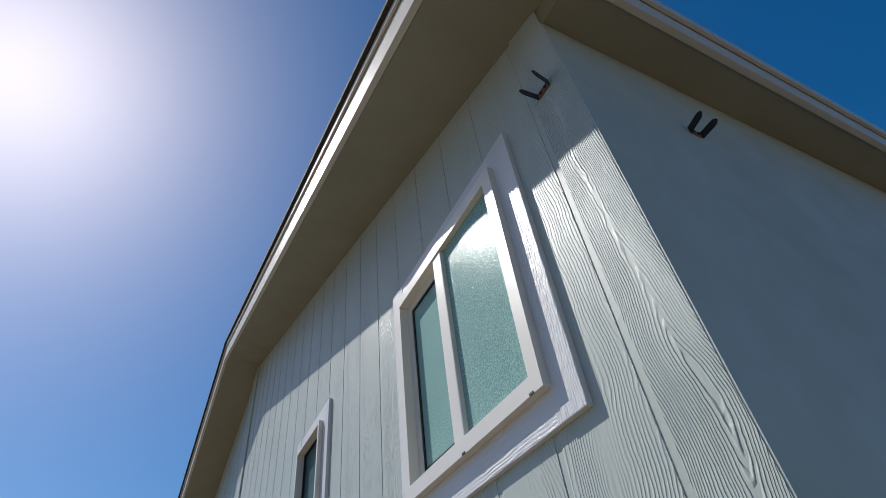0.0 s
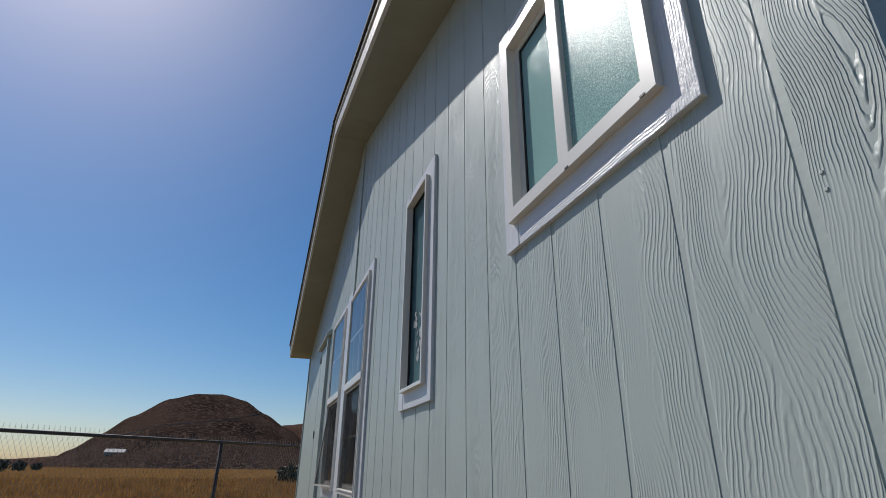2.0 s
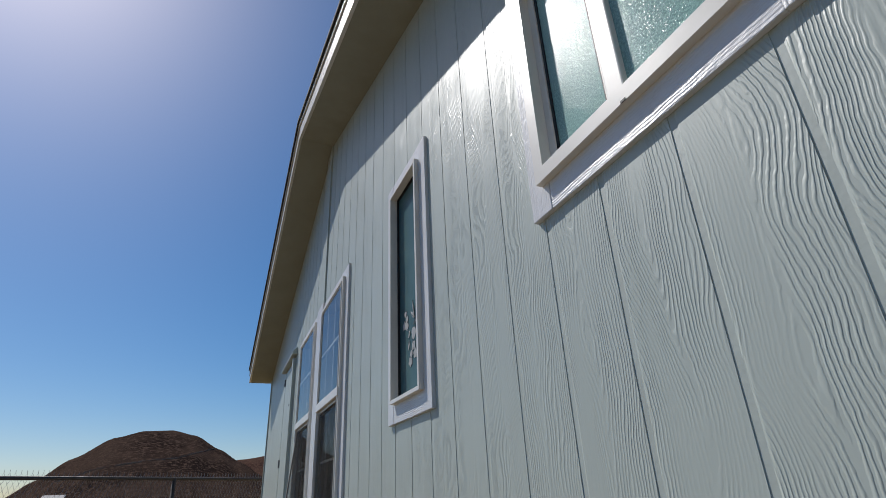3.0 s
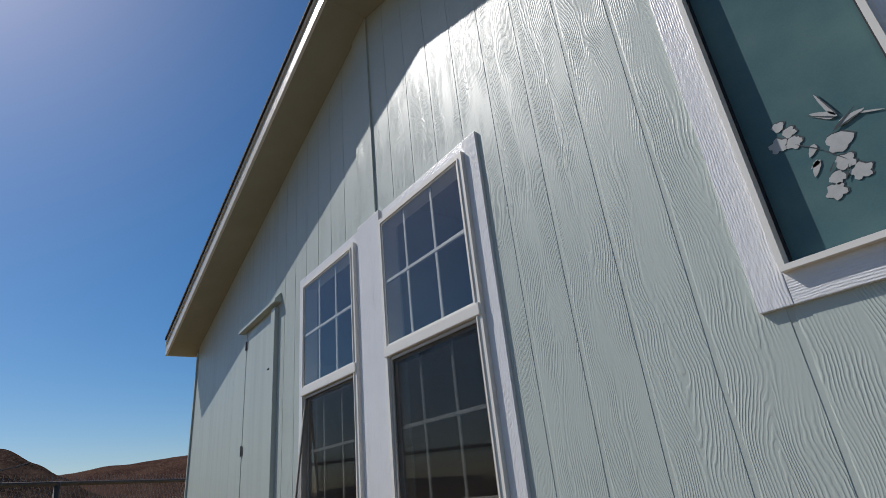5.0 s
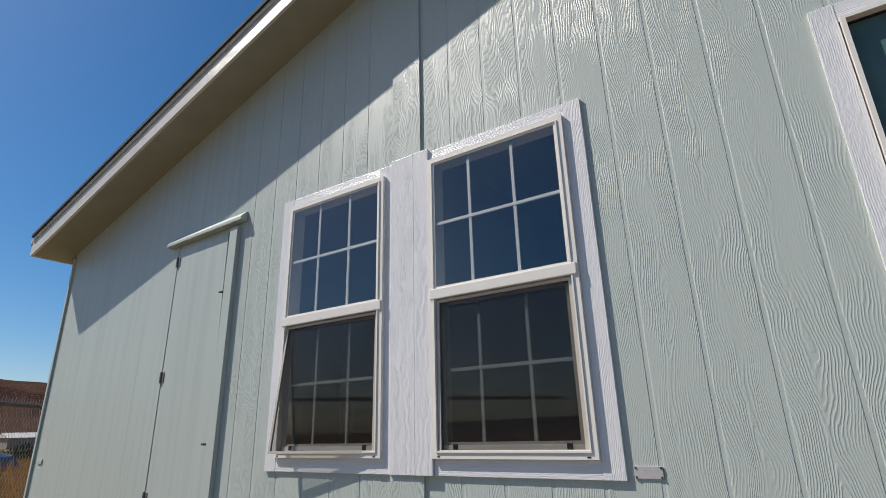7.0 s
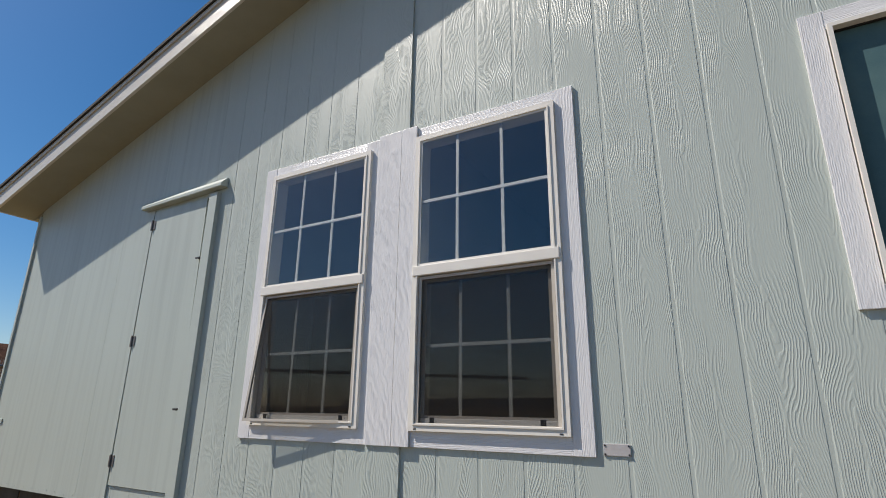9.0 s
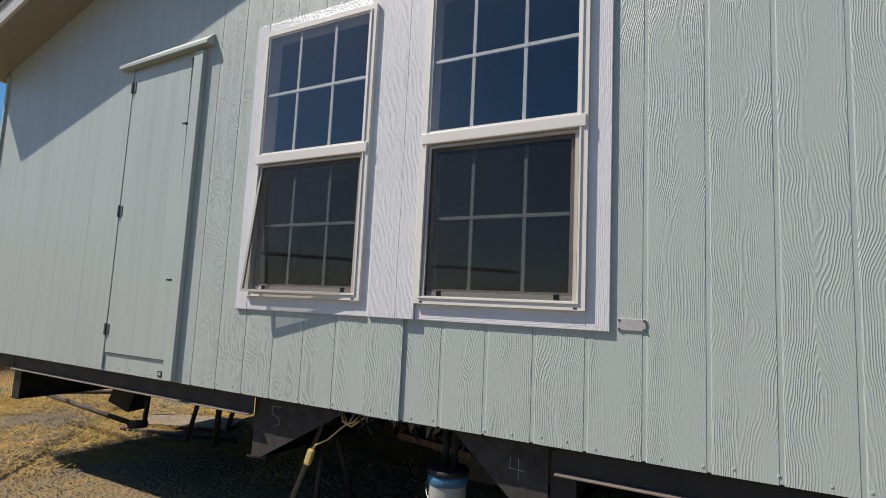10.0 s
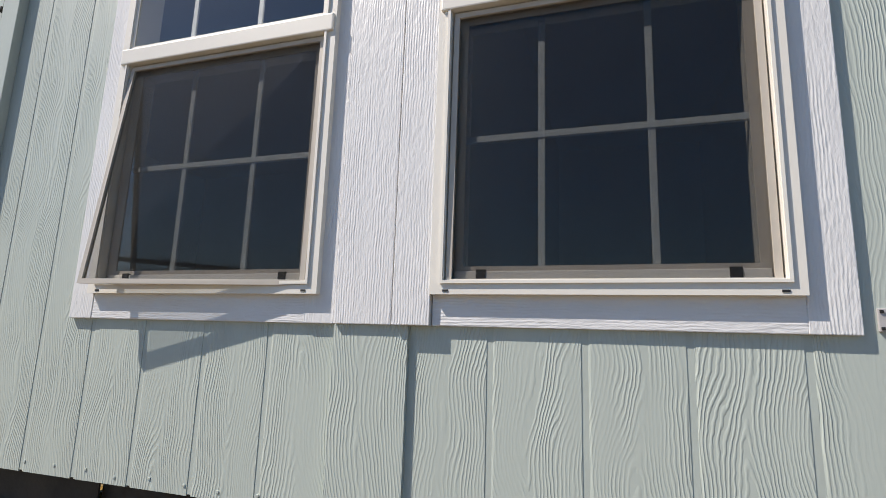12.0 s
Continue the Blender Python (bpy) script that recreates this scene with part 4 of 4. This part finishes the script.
def shrub(at, size, seed):
    rg = random.Random(seed)
    s = thing("shrub", "dark green dusty shrub in the dry field", "shrub", at, "field shrubs")
    bm = bmesh.new()
    for k in range(5):
        a = math.tau * k / 5
        tube(bm, [(0, 0, -0.05), (math.cos(a) * size * 0.2, math.sin(a) * size * 0.2, size * 0.4), (math.cos(a) * size * 0.5, math.sin(a) * size * 0.5, size * 0.8)], size * 0.03, 5)
    part("stems", bm, M_RUST, s)
    bm = bmesh.new()
    for _ in range(500):
        d = Vector((rg.gauss(0, 1), rg.gauss(0, 1), rg.gauss(0, 1))).normalized() * rg.uniform(0.5, 1.0) * (1 + 0.3 * rg.random())
        c = Vector((d.x * size * 0.75, d.y * size * 0.75, size * 0.55 + d.z * size * 0.5))
        m = Euler((rg.random() * 6, rg.random() * 6, rg.random() * 6)).to_matrix()
        bm.faces.new([bm.verts.new(c + m @ Vector(p) * size * 0.1) for p in ((-1, -0.5, 0), (1, -0.4, 0), (0.8, 0.6, 0.2), (-0.7, 0.5, 0))])
    part("crown", bm, M_LEAF, s)


for az, d, size, seed in ((3.9, 60, 1.5, 1), (4.6, 62, 1.1, 2), (16.4, 42, 0.9, 3), (18.6, 60, 1.2, 4), (-19.5, 150, 2.2, 5), (-18.2, 160, 1.9, 6), (-17.0, 180, 1.6, 7), (-20.6, 140, 2.4, 9), (21.0, 55, 1.3, 8)):
    shrub(polar(az, d), size, seed)

tarp = thing("covered_heap", "heap under a crumpled blue tarp in the field", "heap", polar(14.6, 40))
bm = bmesh.new()
bmesh.ops.create_grid(bm, x_segments=24, y_segments=24, size=1)
for v in bm.verts:
    e = max(abs(v.co.x), abs(v.co.y))
    n = noise.noise(v.co * 2.4)
    v.co = Vector((v.co.x * 1.2, v.co.y * 2.1, (1.0 - max(0, e - 0.75) * 3.9) * (0.8 + 0.25 * n) - 0.02))
part("tarp", bm, M_TARP, tarp)

far_house = thing("far_house", "small pale house at the foot of the hill", "house", polar(-11.6, 400) + Vector((0, 0, 5.6)))
bar("wall", (-4, 4, -5, 5, -3.5, 3.0), plain("pale_wall", (0.42, 0.38, 0.33), 0.9), far_house, bevel=0.05)
bm = bmesh.new()
prism(bm, [(-4.6, 2.9), (4.6, 2.9), (0, 5.0)], -5.6, 5.6)
part("roof", bm, plain("pale_roof", (0.50, 0.47, 0.43), 0.8), far_house)
pole = thing("utility_pole", "thin dark wooden utility pole at the foot of the hill", "pole", polar(-6.6, 362) + Vector((0, 0, 2.0)))
bm = bmesh.new()
tube(bm, [(0, 0, -1.5), (0, 0, 12.0)], 0.17, 8)
part("mast", bm, M_RUST, pole, smooth=True)
bar("crossarm", (-0.06, 0.06, -1.1, 1.1, 11.0, 11.2), M_RUST, pole, bevel=0)
barn = thing("far_house", "small white-roofed house in the far field", "house", polar(19.0, 160))
bar("wall", (-3, 3, -3.5, 3.5, -0.4, 2.4), plain("tan_wall", (0.30, 0.25, 0.2), 0.9), barn, bevel=0.05)
bm = bmesh.new()
prism(bm, [(-3.4, 2.3), (3.4, 2.3), (0, 3.4)], -3.9, 3.9)
part("roof", bm, plain("white_roof", (0.62, 0.60, 0.57), 0.7), barn)


def profile_height(az, pts):
    for (a, ha), (b, hb) in zip(pts, pts[1:]):
        if a <= az <= b:
            t = (az - a) / (b - a)
            t = t * t * (3 - 2 * t) * 0.5 + t * 0.5
            return ha + (hb - ha) * t
    return 0.0


def hill(name, pts, dist, depth, material, label, rough):
    """A hill: its ridge follows heights (degrees) by bearing, falling off towards the walker and away."""
    bm = bmesh.new()
    a0, a1 = pts[0][0], pts[-1][0]
    na, nd = 150, 40
    grid = []
    for i in range(na + 1):
        az = a0 + (a1 - a0) * i / na
        top = math.tan(radians(profile_height(az, pts))) * dist
        row = []
        for j in range(nd + 1):
            t = -1 + 2 * j / nd
            d = dist + t * depth
            f = (math.cos(t * math.pi) * 0.5 + 0.5) ** 0.8
            p = polar(az, d)
            n = noise.fractal(p * 0.012, 1.0, 2.0, 5) * rough * top * (1 - f ** 6)
            row.append(bm.verts.new((p.x, p.y, GROUND - 1.0 + 1.5 * f + top * f + n * f)))
        grid.append(row)
    for p, q in zip(grid, grid[1:]):
        for a, b, c, d in zip(p, p[1:], q[1:], q):
            bm.faces.new((a, b, c, d))
    return tagged(part(name, bm, material, None, smooth=True), label, "hill", kind="structure")


HILL = [(-17.5, 0), (-16.2, 0.5), (-15.0, 1.2), (-13.2, 2.4), (-11.0, 4.0), (-8.1, 5.7), (-5.8, 6.3), (-3.6, 6.35), (-1.6, 5.9), (0.7, 4.7), (2.6, 3.6), (5.0, 2.2), (8.0, 0.8), (11, 0)]
hill("hill", HILL, 620, 300, M_HILL, "dark scrub-covered rounded hill with a diagonal track", 0.10)
hill("far_range", [(-40, 0.5), (-30, 0.9), (-20, 0.3), (-8, 1.5), (0, 3.5), (3, 3.8), (5.8, 4.2), (7, 4.2), (9.5, 4.45), (12.1, 4.65), (14.5, 4.7), (16, 5.0), (18.0, 4.75), (24, 4.4), (32, 5.2), (45, 3.5), (60, 2.0)],
     1300, 500, M_RANGE, "long brown range of scrub hills", 0.10)
# range behind the walk, out of view, added for the panes to mirror
hill("far_range", [(100, 0.6), (125, 1.8), (150, 2.6), (180, 3.2), (210, 2.4), (240, 2.8), (270, 1.5), (310, 0.8)], 1500, 400, M_RANGE, "long brown range of scrub hills", 0.10)


def track(pts, width, label):
    """A dirt track that climbs the near side of the round hill: bearing and height in degrees."""
    bm = bmesh.new()
    rows = []
    for i in range(41):
        u = i / 40 * (len(pts) - 1)
        k = min(int(u), len(pts) - 2)
        az = pts[k][0] + (pts[k + 1][0] - pts[k][0]) * (u - k)
        el = pts[k][1] + (pts[k + 1][1] - pts[k][1]) * (u - k)
        top = math.tan(radians(profile_height(az, HILL))) * 620
        for step in range(200):
            t = -1 + step / 200
            d = 620 + t * 300
            f = (math.cos(t * math.pi) * 0.5 + 0.5) ** 0.8
            p = polar(az, d)
            n = noise.fractal(p * 0.012, 1.0, 2.0, 5) * 0.10 * top * (1 - f ** 6)
            z = GROUND - 1.0 + 1.5 * f + top * f + n * f
            if math.degrees(math.atan2(z - 1.7, d)) >= el:
                break
        rows.append([bm.verts.new((p.x, p.y, z + h)) for h in (-0.3, width)] + [bm.verts.new((p.x - 3, p.y, z + width))])
    for a, b in zip(rows, rows[1:]):
        bm.faces.new((a[0], b[0], b[1], a[1]))
        bm.faces.new((a[1], b[1], b[2], a[2]))
    tagged(part("dirt_track", bm, M_TRACK, None), label, "track", kind="structure")


track([(-11.8, 2.2), (-9.0, 3.2), (-6.0, 3.7), (-3.0, 4.0), (-1.0, 4.5), (0.2, 4.85)], 0.6, "pale dirt track across the dark hill")
